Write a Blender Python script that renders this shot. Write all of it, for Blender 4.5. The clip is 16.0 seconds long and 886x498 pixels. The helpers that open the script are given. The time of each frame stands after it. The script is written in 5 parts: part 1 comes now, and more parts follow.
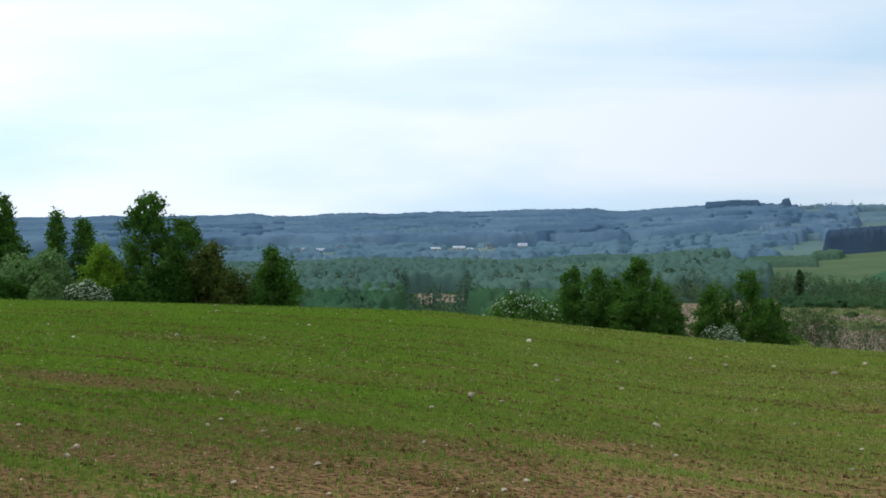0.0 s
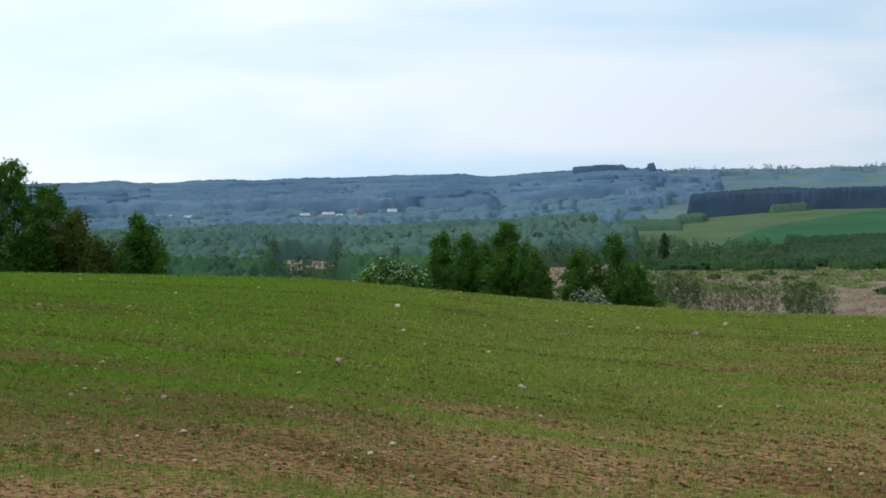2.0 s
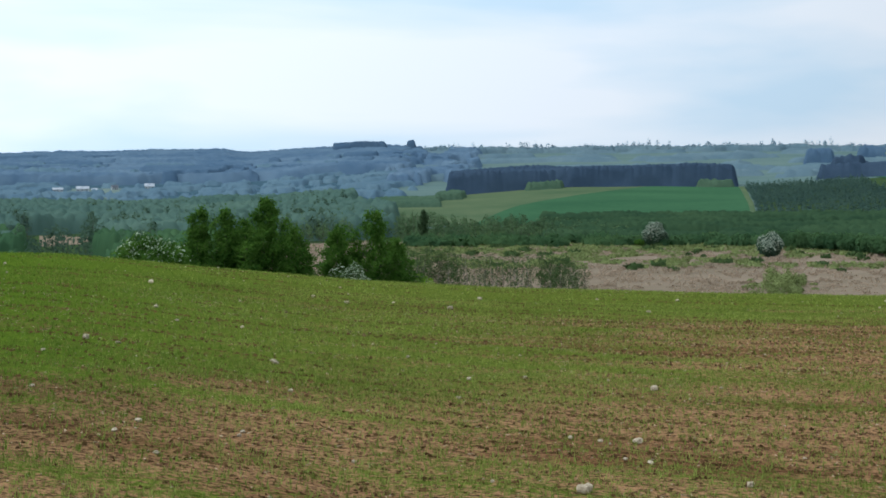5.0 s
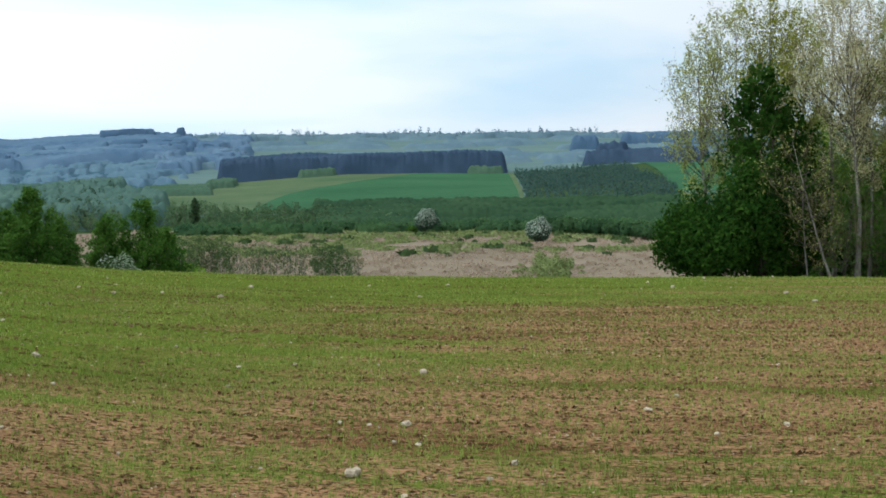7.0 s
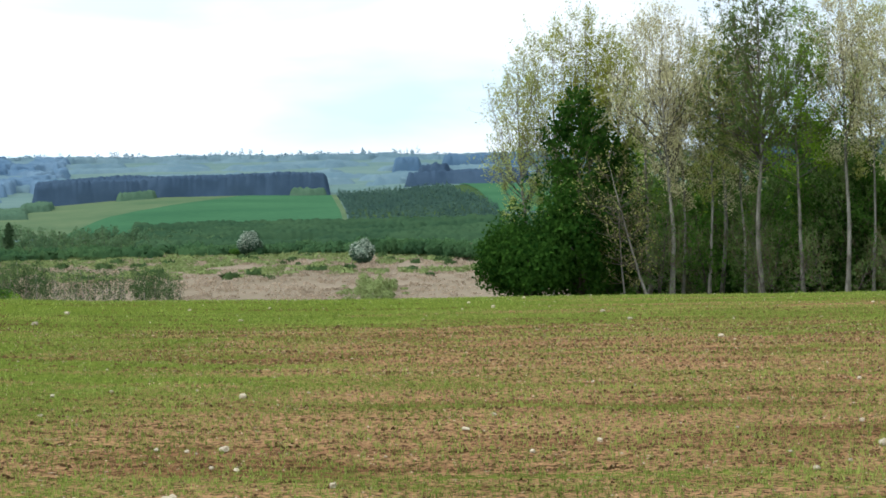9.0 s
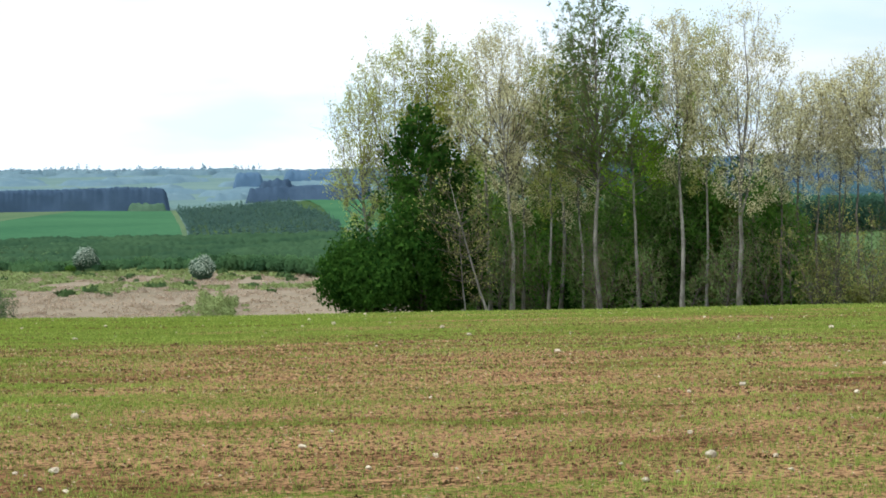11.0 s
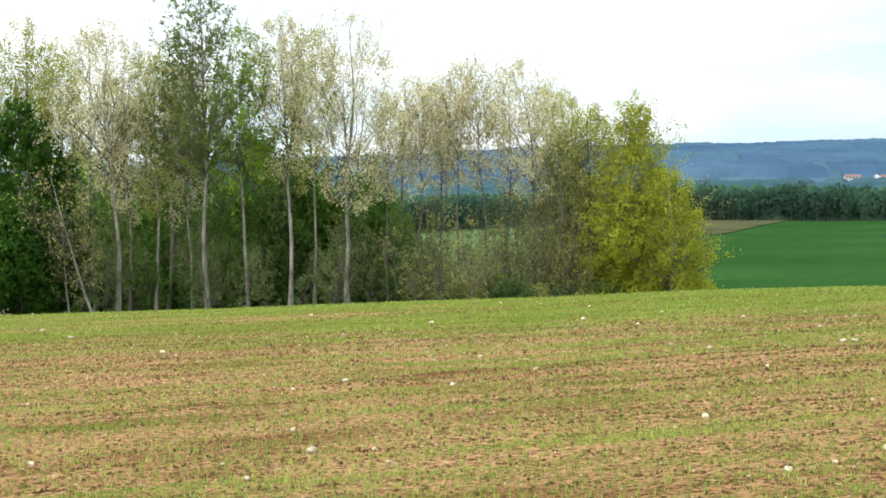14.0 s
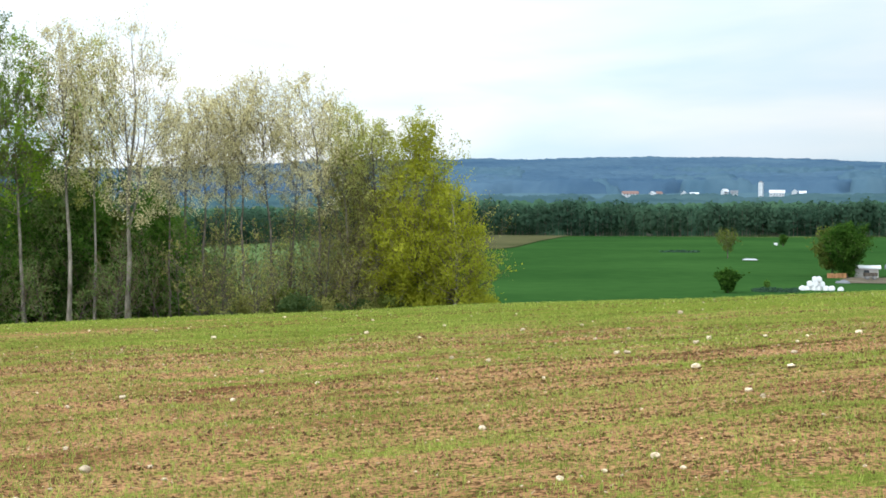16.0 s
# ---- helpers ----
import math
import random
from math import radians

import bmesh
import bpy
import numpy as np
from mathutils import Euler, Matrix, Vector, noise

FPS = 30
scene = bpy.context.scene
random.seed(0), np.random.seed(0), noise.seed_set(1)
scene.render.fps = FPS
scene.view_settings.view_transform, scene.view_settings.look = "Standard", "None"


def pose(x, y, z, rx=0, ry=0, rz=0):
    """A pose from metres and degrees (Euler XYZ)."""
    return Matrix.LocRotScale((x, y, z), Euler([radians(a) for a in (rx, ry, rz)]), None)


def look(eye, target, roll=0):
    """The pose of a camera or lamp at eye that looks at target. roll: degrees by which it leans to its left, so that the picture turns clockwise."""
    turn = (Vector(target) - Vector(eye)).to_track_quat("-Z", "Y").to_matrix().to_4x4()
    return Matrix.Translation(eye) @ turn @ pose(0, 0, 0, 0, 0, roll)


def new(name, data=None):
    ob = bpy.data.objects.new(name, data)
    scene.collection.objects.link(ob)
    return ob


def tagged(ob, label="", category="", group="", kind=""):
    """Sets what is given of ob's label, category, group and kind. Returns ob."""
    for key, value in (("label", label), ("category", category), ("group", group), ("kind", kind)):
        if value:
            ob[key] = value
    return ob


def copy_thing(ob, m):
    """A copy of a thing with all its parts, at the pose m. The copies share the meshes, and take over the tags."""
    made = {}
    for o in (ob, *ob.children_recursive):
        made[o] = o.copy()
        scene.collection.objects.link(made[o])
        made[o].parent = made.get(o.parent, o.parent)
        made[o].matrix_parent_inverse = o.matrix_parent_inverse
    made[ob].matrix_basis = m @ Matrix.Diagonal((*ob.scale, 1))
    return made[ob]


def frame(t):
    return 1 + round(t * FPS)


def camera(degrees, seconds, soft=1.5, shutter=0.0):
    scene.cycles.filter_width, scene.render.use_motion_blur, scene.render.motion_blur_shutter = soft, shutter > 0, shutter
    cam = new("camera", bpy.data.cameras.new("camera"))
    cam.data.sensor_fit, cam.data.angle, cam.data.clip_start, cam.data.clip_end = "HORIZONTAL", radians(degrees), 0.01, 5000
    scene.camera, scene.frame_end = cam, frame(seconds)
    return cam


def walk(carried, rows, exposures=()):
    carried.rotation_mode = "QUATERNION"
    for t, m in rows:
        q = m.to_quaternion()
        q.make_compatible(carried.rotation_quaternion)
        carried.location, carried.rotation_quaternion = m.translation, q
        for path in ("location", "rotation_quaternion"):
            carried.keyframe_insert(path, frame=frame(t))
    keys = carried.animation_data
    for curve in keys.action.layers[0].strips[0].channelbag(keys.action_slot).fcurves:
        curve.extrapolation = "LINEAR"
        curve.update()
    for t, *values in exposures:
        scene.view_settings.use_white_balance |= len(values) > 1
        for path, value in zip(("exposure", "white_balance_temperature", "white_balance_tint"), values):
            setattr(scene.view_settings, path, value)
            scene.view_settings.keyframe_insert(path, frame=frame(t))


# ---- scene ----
cam = camera(33.57, 16.0, soft=1.72)
EYE, TILT, LEAN = 1.6, -0.4, 0.6
ROWS = [
    (0.0, 0.000, 0.000, 0.000, 0.00, 0.00, 0.00),
    (0.5, 0.011, -0.005, -0.002, -1.33, -0.51, 0.09),
    (1.0, 0.016, -0.009, -0.003, -2.44, -0.97, 0.32),
    (1.5, 0.025, -0.044, -0.002, -3.61, -1.19, 0.29),
    (2.0, 0.033, -0.050, -0.005, -5.08, -1.35, 0.42),
    (2.5, 0.040, -0.057, -0.008, -6.75, -1.46, 0.50),
    (3.0, 0.052, -0.072, -0.009, -8.13, -1.54, 0.36),
    (5.5, 0.118, -0.072, -0.025, -16.18, -2.53, 0.09),
    (6.0, 0.122, -0.092, -0.025, -18.08, -2.59, 0.20),
    (6.5, 0.143, -0.084, -0.031, -20.33, -2.60, 0.20),
    (7.0, 0.154, -0.094, -0.035, -23.23, -2.84, 0.35),
    (7.5, 0.161, -0.111, -0.035, -25.85, -3.30, 0.26),
    (8.0, 0.161, -0.141, -0.029, -27.50, -3.17, 0.27),
    (8.5, 0.161, -0.157, -0.025, -28.88, -2.65, 0.68),
    (9.0, 0.170, -0.174, -0.023, -30.12, -2.06, 0.72),
    (11.5, 0.190, -0.239, -0.017, -38.34, -1.45, 0.58),
    (12.0, 0.194, -0.255, -0.011, -40.72, -1.39, 0.62),
    (12.5, 0.201, -0.259, -0.014, -43.37, -1.38, 0.41),
    (13.0, 0.206, -0.263, -0.015, -46.00, -1.41, 0.48),
    (13.5, 0.205, -0.275, -0.014, -48.60, -1.64, 0.54),
    (14.0, 0.202, -0.299, -0.011, -51.41, -1.65, 0.46),
    (14.5, 0.192, -0.324, -0.005, -55.19, -1.35, 0.12),
    (15.0, 0.179, -0.342, -0.003, -56.99, -1.00, 0.28),
    (15.5, 0.187, -0.359, -0.005, -58.79, -0.85, 0.20),
    (16.0, 0.203, -0.363, -0.007, -59.73, -1.14, 0.16),
]
EXPOSURES = [(0.0, -0.66, 6050, 9), (3.0, -0.66, 6050, 9), (5.5, -0.5, 6000, 8), (7.0, -0.33, 6050, 7), (8.0, -0.12, 6100, 7), (9.0, 0.06, 6150, 7), (11.5, 0.26, 6250, 8), (12.5, 0.46, 6450, 9), (14.5, 0.68, 6500, 9), (15.0, 0.66, 6500, 9), (15.5, 0.6, 6500, 9), (16.0, 0.54, 6500, 9)]
walk(cam, [(t, pose(0, 0, EYE, TILT, LEAN, 0) @ pose(x, y, z, 90 + pitch, roll, yaw)) for t, x, y, z, yaw, pitch, roll in ROWS], EXPOSURES)

# ---- sky and sun: a bright overcast with the sun behind thin cloud ----
SUN_AZ, SUN_EL = -70.0, 46.0          # degrees clockwise from +y, and up
SUN_DIR = Vector((math.sin(radians(SUN_AZ)) * math.cos(radians(SUN_EL)), math.cos(radians(SUN_AZ)) * math.cos(radians(SUN_EL)), math.sin(radians(SUN_EL))))
world = bpy.data.worlds.new("overcast_sky")
scene.world = world
world.use_nodes = True
wt = world.node_tree
wt.nodes.clear()


def wnode(kind, **values):
    n = wt.nodes.new(kind)
    for key, value in values.items():
        n.inputs[key].default_value = value
    return n


sky = wt.nodes.new("ShaderNodeTexSky")
sky.sky_type, sky.sun_disc = "NISHITA", False
sky.sun_elevation, sky.sun_rotation = radians(SUN_EL), radians(SUN_AZ)
clear = wnode("ShaderNodeVectorMath")
clear.operation = "SCALE"
clear.inputs["Scale"].default_value = 0.1
wt.links.new(sky.outputs[0], clear.inputs[0])
coord = wt.nodes.new("ShaderNodeTexCoord")
stretch = wt.nodes.new("ShaderNodeMapping")
stretch.inputs["Scale"].default_value = (3.0, 3.0, 15.0)
stretch.inputs["Rotation"].default_value = (0.05, -0.05, 0.4)
stretch.inputs["Location"].default_value = (0.7, 0.2, 0.35)
wt.links.new(coord.outputs["Generated"], stretch.inputs["Vector"])
cloud = wnode("ShaderNodeTexNoise", Scale=1.0, Detail=5.0, Roughness=0.45, Distortion=0.35)
wt.links.new(stretch.outputs[0], cloud.inputs["Vector"])
ramp = wt.nodes.new("ShaderNodeValToRGB")
ramp.color_ramp.elements[0].position, ramp.color_ramp.elements[0].color = 0.37, (0.675, 0.85, 0.99, 1)
ramp.color_ramp.elements[1].position, ramp.color_ramp.elements[1].color = 0.59, (0.95, 0.995, 1.045, 1)
wt.links.new(cloud.outputs["Fac"], ramp.inputs[0])
toward = wt.nodes.new("ShaderNodeVectorMath")
toward.operation = "DOT_PRODUCT"
toward.inputs[1].default_value = SUN_DIR
wt.links.new(coord.outputs["Generated"], toward.inputs[0])
glow = wt.nodes.new("ShaderNodeMapRange")
for key, value in (("From Min", -0.55), ("From Max", 0.6), ("To Min", 0.65), ("To Max", 1.98)):
    glow.inputs[key].default_value = value
wt.links.new(toward.outputs["Value"], glow.inputs["Value"])
bright = wt.nodes.new("ShaderNodeVectorMath")
bright.operation = "SCALE"
wt.links.new(ramp.outputs[0], bright.inputs[0])
wt.links.new(glow.outputs[0], bright.inputs["Scale"])
veil = wnode("ShaderNodeMix")
veil.data_type = "RGBA"
veil.inputs[0].default_value = 0.94
wt.links.new(clear.outputs[0], veil.inputs[6])
wt.links.new(bright.outputs[0], veil.inputs[7])
back = wnode("ShaderNodeBackground", Strength=1.0)
wt.links.new(veil.outputs[2], back.inputs["Color"])
wout = wt.nodes.new("ShaderNodeOutputWorld")
wt.links.new(back.outputs[0], wout.inputs[0])

sun_data = bpy.data.lights.new("sun", "SUN")
sun_data.energy, sun_data.angle, sun_data.color = 1.4, radians(14), (1.0, 0.96, 0.9)
sun = new("sun", sun_data)
sun.matrix_world = look(SUN_DIR * 100, (0, 0, 0))


# ---- materials ----
def material(name, low, high, scale=3.0, fine=40.0, rough=0.85, bump=0.3, per="", metal=0.0, stretch3=(1, 1, 1)):
    """A mottled surface between two colours, at two scales, with fine relief. per: 'object' or 'island' varies the brightness piece by piece."""
    m = bpy.data.materials.new(name)
    m.use_nodes = True
    nt = m.node_tree
    b = nt.nodes["Principled BSDF"]
    b.inputs["Roughness"].default_value, b.inputs["Metallic"].default_value = rough, metal
    b.inputs["Specular IOR Level"].default_value = 0.4 if rough < 0.6 else 0.0
    tc = nt.nodes.new("ShaderNodeTexCoord")
    mp = nt.nodes.new("ShaderNodeMapping")
    mp.inputs["Scale"].default_value = stretch3
    nt.links.new(tc.outputs["Object"], mp.inputs[0])
    n1, n2 = nt.nodes.new("ShaderNodeTexNoise"), nt.nodes.new("ShaderNodeTexNoise")
    n1.inputs["Scale"].default_value, n1.inputs["Detail"].default_value = scale, 4
    n2.inputs["Scale"].default_value, n2.inputs["Detail"].default_value = fine, 3
    for n in (n1, n2):
        nt.links.new(mp.outputs[0], n.inputs["Vector"])
    add = nt.nodes.new("ShaderNodeMath")
    add.operation = "MULTIPLY_ADD"
    nt.links.new(n2.outputs["Fac"], add.inputs[0])
    add.inputs[1].default_value = 0.5
    nt.links.new(n1.outputs["Fac"], add.inputs[2])
    rng_ = nt.nodes.new("ShaderNodeMapRange")
    rng_.inputs["From Min"].default_value, rng_.inputs["From Max"].default_value = 0.5, 1.0
    nt.links.new(add.outputs[0], rng_.inputs[0])
    mix = nt.nodes.new("ShaderNodeMix")
    mix.data_type = "RGBA"
    mix.inputs[6].default_value, mix.inputs[7].default_value = (*low, 1), (*high, 1)
    nt.links.new(rng_.outputs[0], mix.inputs[0])
    last = mix.outputs[2]
    if per:
        src = nt.nodes.new("ShaderNodeObjectInfo" if per == "object" else "ShaderNodeNewGeometry")
        hsv = nt.nodes.new("ShaderNodeHueSaturation")
        vr = nt.nodes.new("ShaderNodeMapRange")
        vr.inputs["To Min"].default_value, vr.inputs["To Max"].default_value = 0.72, 1.35
        nt.links.new(src.outputs["Random" if per == "object" else "Random Per Island"], vr.inputs[0])
        nt.links.new(vr.outputs[0], hsv.inputs["Value"])
        nt.links.new(last, hsv.inputs["Color"])
        last = hsv.outputs[0]
    nt.links.new(last, b.inputs["Base Color"])
    if bump:
        bp = nt.nodes.new("ShaderNodeBump")
        bp.inputs["Strength"].default_value, bp.inputs["Distance"].default_value = bump, 0.02
        nt.links.new(add.outputs[0], bp.inputs["Height"])
        nt.links.new(bp.outputs[0], b.inputs["Normal"])
    return m


def foliage(name, low, high, through_light=0.35, patch=0.25, grain=0.5):
    """Leaves: diffuse and translucent, each leaf a little different, and whole sprays lighter or darker."""
    m = bpy.data.materials.new(name)
    m.use_nodes = True
    nt = m.node_tree
    nt.nodes.clear()
    geo, tc = nt.nodes.new("ShaderNodeNewGeometry"), nt.nodes.new("ShaderNodeTexCoord")
    n = nt.nodes.new("ShaderNodeTexNoise")
    n.inputs["Scale"].default_value, n.inputs["Detail"].default_value = patch, 2
    nt.links.new(tc.outputs["Object"], n.inputs["Vector"])
    add = nt.nodes.new("ShaderNodeMath")
    add.operation = "MULTIPLY_ADD"
    add.inputs[1].default_value = grain
    nt.links.new(geo.outputs["Random Per Island"], add.inputs[0])
    nt.links.new(n.outputs["Fac"], add.inputs[2])
    mr = nt.nodes.new("ShaderNodeMapRange")
    mr.inputs["From Min"].default_value, mr.inputs["From Max"].default_value = 0.28 + 0.24 * grain, 0.68 + 0.84 * grain
    nt.links.new(add.outputs[0], mr.inputs[0])
    mix = nt.nodes.new("ShaderNodeMix")
    mix.data_type = "RGBA"
    mix.inputs[6].default_value, mix.inputs[7].default_value = (*low, 1), (*high, 1)
    nt.links.new(mr.outputs[0], mix.inputs[0])
    d, t, s, o = (nt.nodes.new(k) for k in ("ShaderNodeBsdfDiffuse", "ShaderNodeBsdfTranslucent", "ShaderNodeMixShader", "ShaderNodeOutputMaterial"))
    nt.links.new(mix.outputs[2], d.inputs[0])
    nt.links.new(mix.outputs[2], t.inputs[0])
    s.inputs[0].default_value = through_light
    nt.links.new(d.outputs[0], s.inputs[1])
    nt.links.new(t.outputs[0], s.inputs[2])
    nt.links.new(s.outputs[0], o.inputs[0])
    return m


def field_material():
    """Red-brown tilled soil under young cereal: the crop's cover is a property of the ground sheet, with grain and rows from noise."""
    m = bpy.data.materials.new("sprouting_field")
    m.use_nodes = True
    nt = m.node_tree
    b = nt.nodes["Principled BSDF"]
    b.inputs["Roughness"].default_value, b.inputs["Specular IOR Level"].default_value = 0.95, 0.0
    at = nt.nodes.new("ShaderNodeAttribute")
    at.attribute_name = "crop"
    tc = nt.nodes.new("ShaderNodeTexCoord")
    rot = nt.nodes.new("ShaderNodeMapping")
    rot.inputs["Rotation"].default_value = (0, 0, radians(ROW_AZ))
    nt.links.new(tc.outputs["Object"], rot.inputs[0])

    def noise_tex(scale, detail, sx=1.0, sy=1.0):
        mp = nt.nodes.new("ShaderNodeMapping")
        mp.inputs["Scale"].default_value = (sx, sy, 1)
        nt.links.new(rot.outputs[0], mp.inputs[0])
        n = nt.nodes.new("ShaderNodeTexNoise")
        n.inputs["Scale"].default_value, n.inputs["Detail"].default_value, n.inputs["Roughness"].default_value = scale, detail, 0.72
        nt.links.new(mp.outputs[0], n.inputs["Vector"])
        return n.outputs["Fac"]

    def mixc(fac, a, c):
        mx = nt.nodes.new("ShaderNodeMix")
        mx.data_type = "RGBA"
        for k, v in ((6, a), (7, c)):
            if isinstance(v, tuple):
                mx.inputs[k].default_value = (*v, 1)
            else:
                nt.links.new(v, mx.inputs[k])
        nt.links.new(fac, mx.inputs[0])
        return mx.outputs[2]

    def ranged(src, lo, hi):
        mr = nt.nodes.new("ShaderNodeMapRange")
        mr.inputs["From Min"].default_value, mr.inputs["From Max"].default_value = lo, hi
        nt.links.new(src, mr.inputs[0])
        return mr.outputs[0]

    grain = noise_tex(23.0, 6, 0.8, 1.0)
    soil = mixc(ranged(grain, 0.41, 0.55), SOIL_DARK, SOIL_LIGHT)
    soil = mixc(ranged(noise_tex(0.45, 3, 0.5, 1.6), 0.5, 0.66), soil, mixc(ranged(grain, 0.41, 0.57), (0.034, 0.018, 0.008), (0.215, 0.107, 0.049)))
    leaf = mixc(ranged(noise_tex(15.0, 7, 0.8, 1.3), 0.38, 0.62), CROP_DARK, CROP_LIGHT)
    th = nt.nodes.new("ShaderNodeMath")
    th.operation = "MULTIPLY_ADD"
    nt.links.new(noise_tex(24.0, 5, 0.8, 1.2), th.inputs[0])
    th.inputs[1].default_value = 3.2
    nt.links.new(at.outputs["Fac"], th.inputs[2])
    cover = ranged(th.outputs[0], 1.92, 2.22)
    lush = nt.nodes.new("ShaderNodeAttribute")
    lush.attribute_name = "lush"
    soil = mixc(lush.outputs["Fac"], soil, mixc(ranged(grain, 0.37, 0.58), (0.03, 0.02, 0.008), (0.185, 0.118, 0.05)))
    leaf = mixc(lush.outputs["Fac"], leaf, mixc(ranged(noise_tex(12.0, 6, 0.8, 1.3), 0.38, 0.62), (0.036, 0.07, 0.006), (0.12, 0.185, 0.017)))
    nt.links.new(mixc(cover, soil, leaf), b.inputs["Base Color"])
    bp = nt.nodes.new("ShaderNodeBump")
    bp.inputs["Strength"].default_value, bp.inputs["Distance"].default_value = 0.9, 0.014
    nt.links.new(noise_tex(35.0, 5), bp.inputs["Height"])
    nt.links.new(bp.outputs[0], b.inputs["Normal"])
    return m


ROW_AZ = 36.0                                   # the drill rows run across this bearing
SOIL_DARK, SOIL_LIGHT = (0.036, 0.02, 0.01), (0.362, 0.203, 0.097)
CROP_DARK, CROP_LIGHT = (0.042, 0.064, 0.008), (0.168, 0.2, 0.032)
M_FIELD = field_material()
M_MEADOW = material("rough_meadow", (0.05, 0.09, 0.02), (0.13, 0.17, 0.05), 0.15, 2.0)
M_REED = material("dry_reed_bed", (0.2, 0.157, 0.106), (0.275, 0.21, 0.148), 0.04, 0.3, stretch3=(0.3, 1, 1))
# far wood roofs: blue haze put into the base colours, strongest on the hills
M_HILL = material("hazed_hill_canopy", (0.066, 0.116, 0.18), (0.142, 0.204, 0.258), 0.006, 0.03, bump=0)
M_RIDGE = material("hazed_ridge_canopy", (0.032, 0.066, 0.112), (0.062, 0.108, 0.152), 0.006, 0.05, bump=0)
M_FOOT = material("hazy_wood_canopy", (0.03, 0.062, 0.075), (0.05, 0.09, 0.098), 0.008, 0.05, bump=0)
M_VALLEY = material("hazed_valley_canopy", (0.06, 0.108, 0.09), (0.094, 0.15, 0.112), 0.012, 0.08, bump=0)
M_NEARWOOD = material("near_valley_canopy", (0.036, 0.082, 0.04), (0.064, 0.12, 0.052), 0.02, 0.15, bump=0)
M_CONIFER = material("hazed_conifer_canopy", (0.056, 0.096, 0.148), (0.08, 0.125, 0.176), 0.01, 0.06, bump=0)
M_STAND = material("hazed_stand_canopy", (0.062, 0.108, 0.166), (0.1, 0.155, 0.212), 0.008, 0.05, bump=0)
M_PALEWOOD = material("hazed_new_leaf_canopy", (0.085, 0.142, 0.188), (0.125, 0.19, 0.222), 0.012, 0.06, bump=0)
M_UPLAND = material("hazed_copse_canopy", (0.1, 0.155, 0.185), (0.15, 0.21, 0.225), 0.012, 0.06, bump=0)
M_RIDGEPALE = material("hazed_pale_ridge_canopy", (0.042, 0.084, 0.122), (0.062, 0.108, 0.142), 0.012, 0.06, bump=0)
M_SLOPE = material("young_slope_canopy", (0.025, 0.053, 0.028), (0.05, 0.088, 0.04), 0.025, 0.3, bump=0, stretch3=(1, 1, 1))
M_SCRUB = material("scrub_canopy", (0.052, 0.094, 0.06), (0.082, 0.13, 0.078), 0.03, 0.3, bump=0)
M_BELTWOOD = material("mixed_wood_canopy", (0.022, 0.055, 0.036), (0.048, 0.092, 0.052), 0.02, 0.15, bump=0)
# spruce lightened and blued: the haze before it is in the colour
M_SPRUCE = material("hazed_spruce_canopy", (0.04, 0.064, 0.098), (0.056, 0.084, 0.12), 0.02, 0.2, bump=0)
M_FLOOR = material("woodland_floor", (0.035, 0.06, 0.025), (0.07, 0.11, 0.04), 0.05, 0.5)
# M_HILLFLOOR, M_FARLAND, M_GREEN_FAR and M_FARPALE: distance haze painted into the colour
M_HILLFLOOR = material("hazed_woodland_floor", (0.045, 0.086, 0.115), (0.07, 0.12, 0.145), 0.006, 0.05, bump=0)
M_FARLAND = material("hazed_pasture", (0.1, 0.155, 0.145), (0.145, 0.2, 0.175), 0.006, 0.05, bump=0)
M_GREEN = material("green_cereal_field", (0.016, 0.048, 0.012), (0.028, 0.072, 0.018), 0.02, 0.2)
M_GREEN_FAR = material("hazed_green_field", (0.04, 0.102, 0.05), (0.06, 0.135, 0.064), 0.012, 0.2)
M_PALE = material("pale_stubble_field", (0.075, 0.118, 0.06), (0.125, 0.155, 0.08), 0.01, 0.1)
M_PASTURE = material("light_pasture", (0.06, 0.095, 0.035), (0.10, 0.145, 0.055), 0.03, 0.3)
M_YARD = material("gravel_yard", (0.07, 0.062, 0.045), (0.14, 0.12, 0.09), 0.3, 3.0)
M_FARPALE = material("hazed_pale_meadow", (0.12, 0.175, 0.15), (0.175, 0.22, 0.185), 0.01, 0.1)
M_BROWN = material("fallow_strip", (0.045, 0.05, 0.022), (0.078, 0.076, 0.037), 0.03, 0.3)
M_BARK = material("grey_bark", (0.06, 0.052, 0.042), (0.33, 0.298, 0.25), 1.2, 9.0, per="object", bump=0.6, stretch3=(1, 1, 0.5))
M_BARK_DARK = material("dark_bark", (0.04, 0.033, 0.027), (0.13, 0.11, 0.09), 2.0, 12.0, bump=0.6)
M_LIMB = material("dark_limbs", (0.05, 0.042, 0.034), (0.19, 0.165, 0.135), 2.0, 12.0, bump=0)
M_TWIG = material("bare_twigs", (0.1, 0.078, 0.048), (0.24, 0.19, 0.12), 1.0, 6.0, bump=0)
M_STONE = material("pale_field_stone", (0.31, 0.235, 0.15), (0.64, 0.54, 0.39), 1.6, 7.0, per="object", bump=0.5)
M_CRUMB = material("dry_soil_crumb", (0.27, 0.19, 0.11), (0.52, 0.4, 0.26), 5.0, 50.0, per="island")
# clods darker than the soil: their small shadows are put into the colour
M_CLOD = material("shade_darkened_clod", (0.03, 0.0175, 0.007), (0.13, 0.075, 0.03), 5.0, 50.0, per="island")
L_SPROUT = foliage("cereal_sprout", (0.1, 0.138, 0.022), (0.35, 0.405, 0.092), 0.35, 0.5)
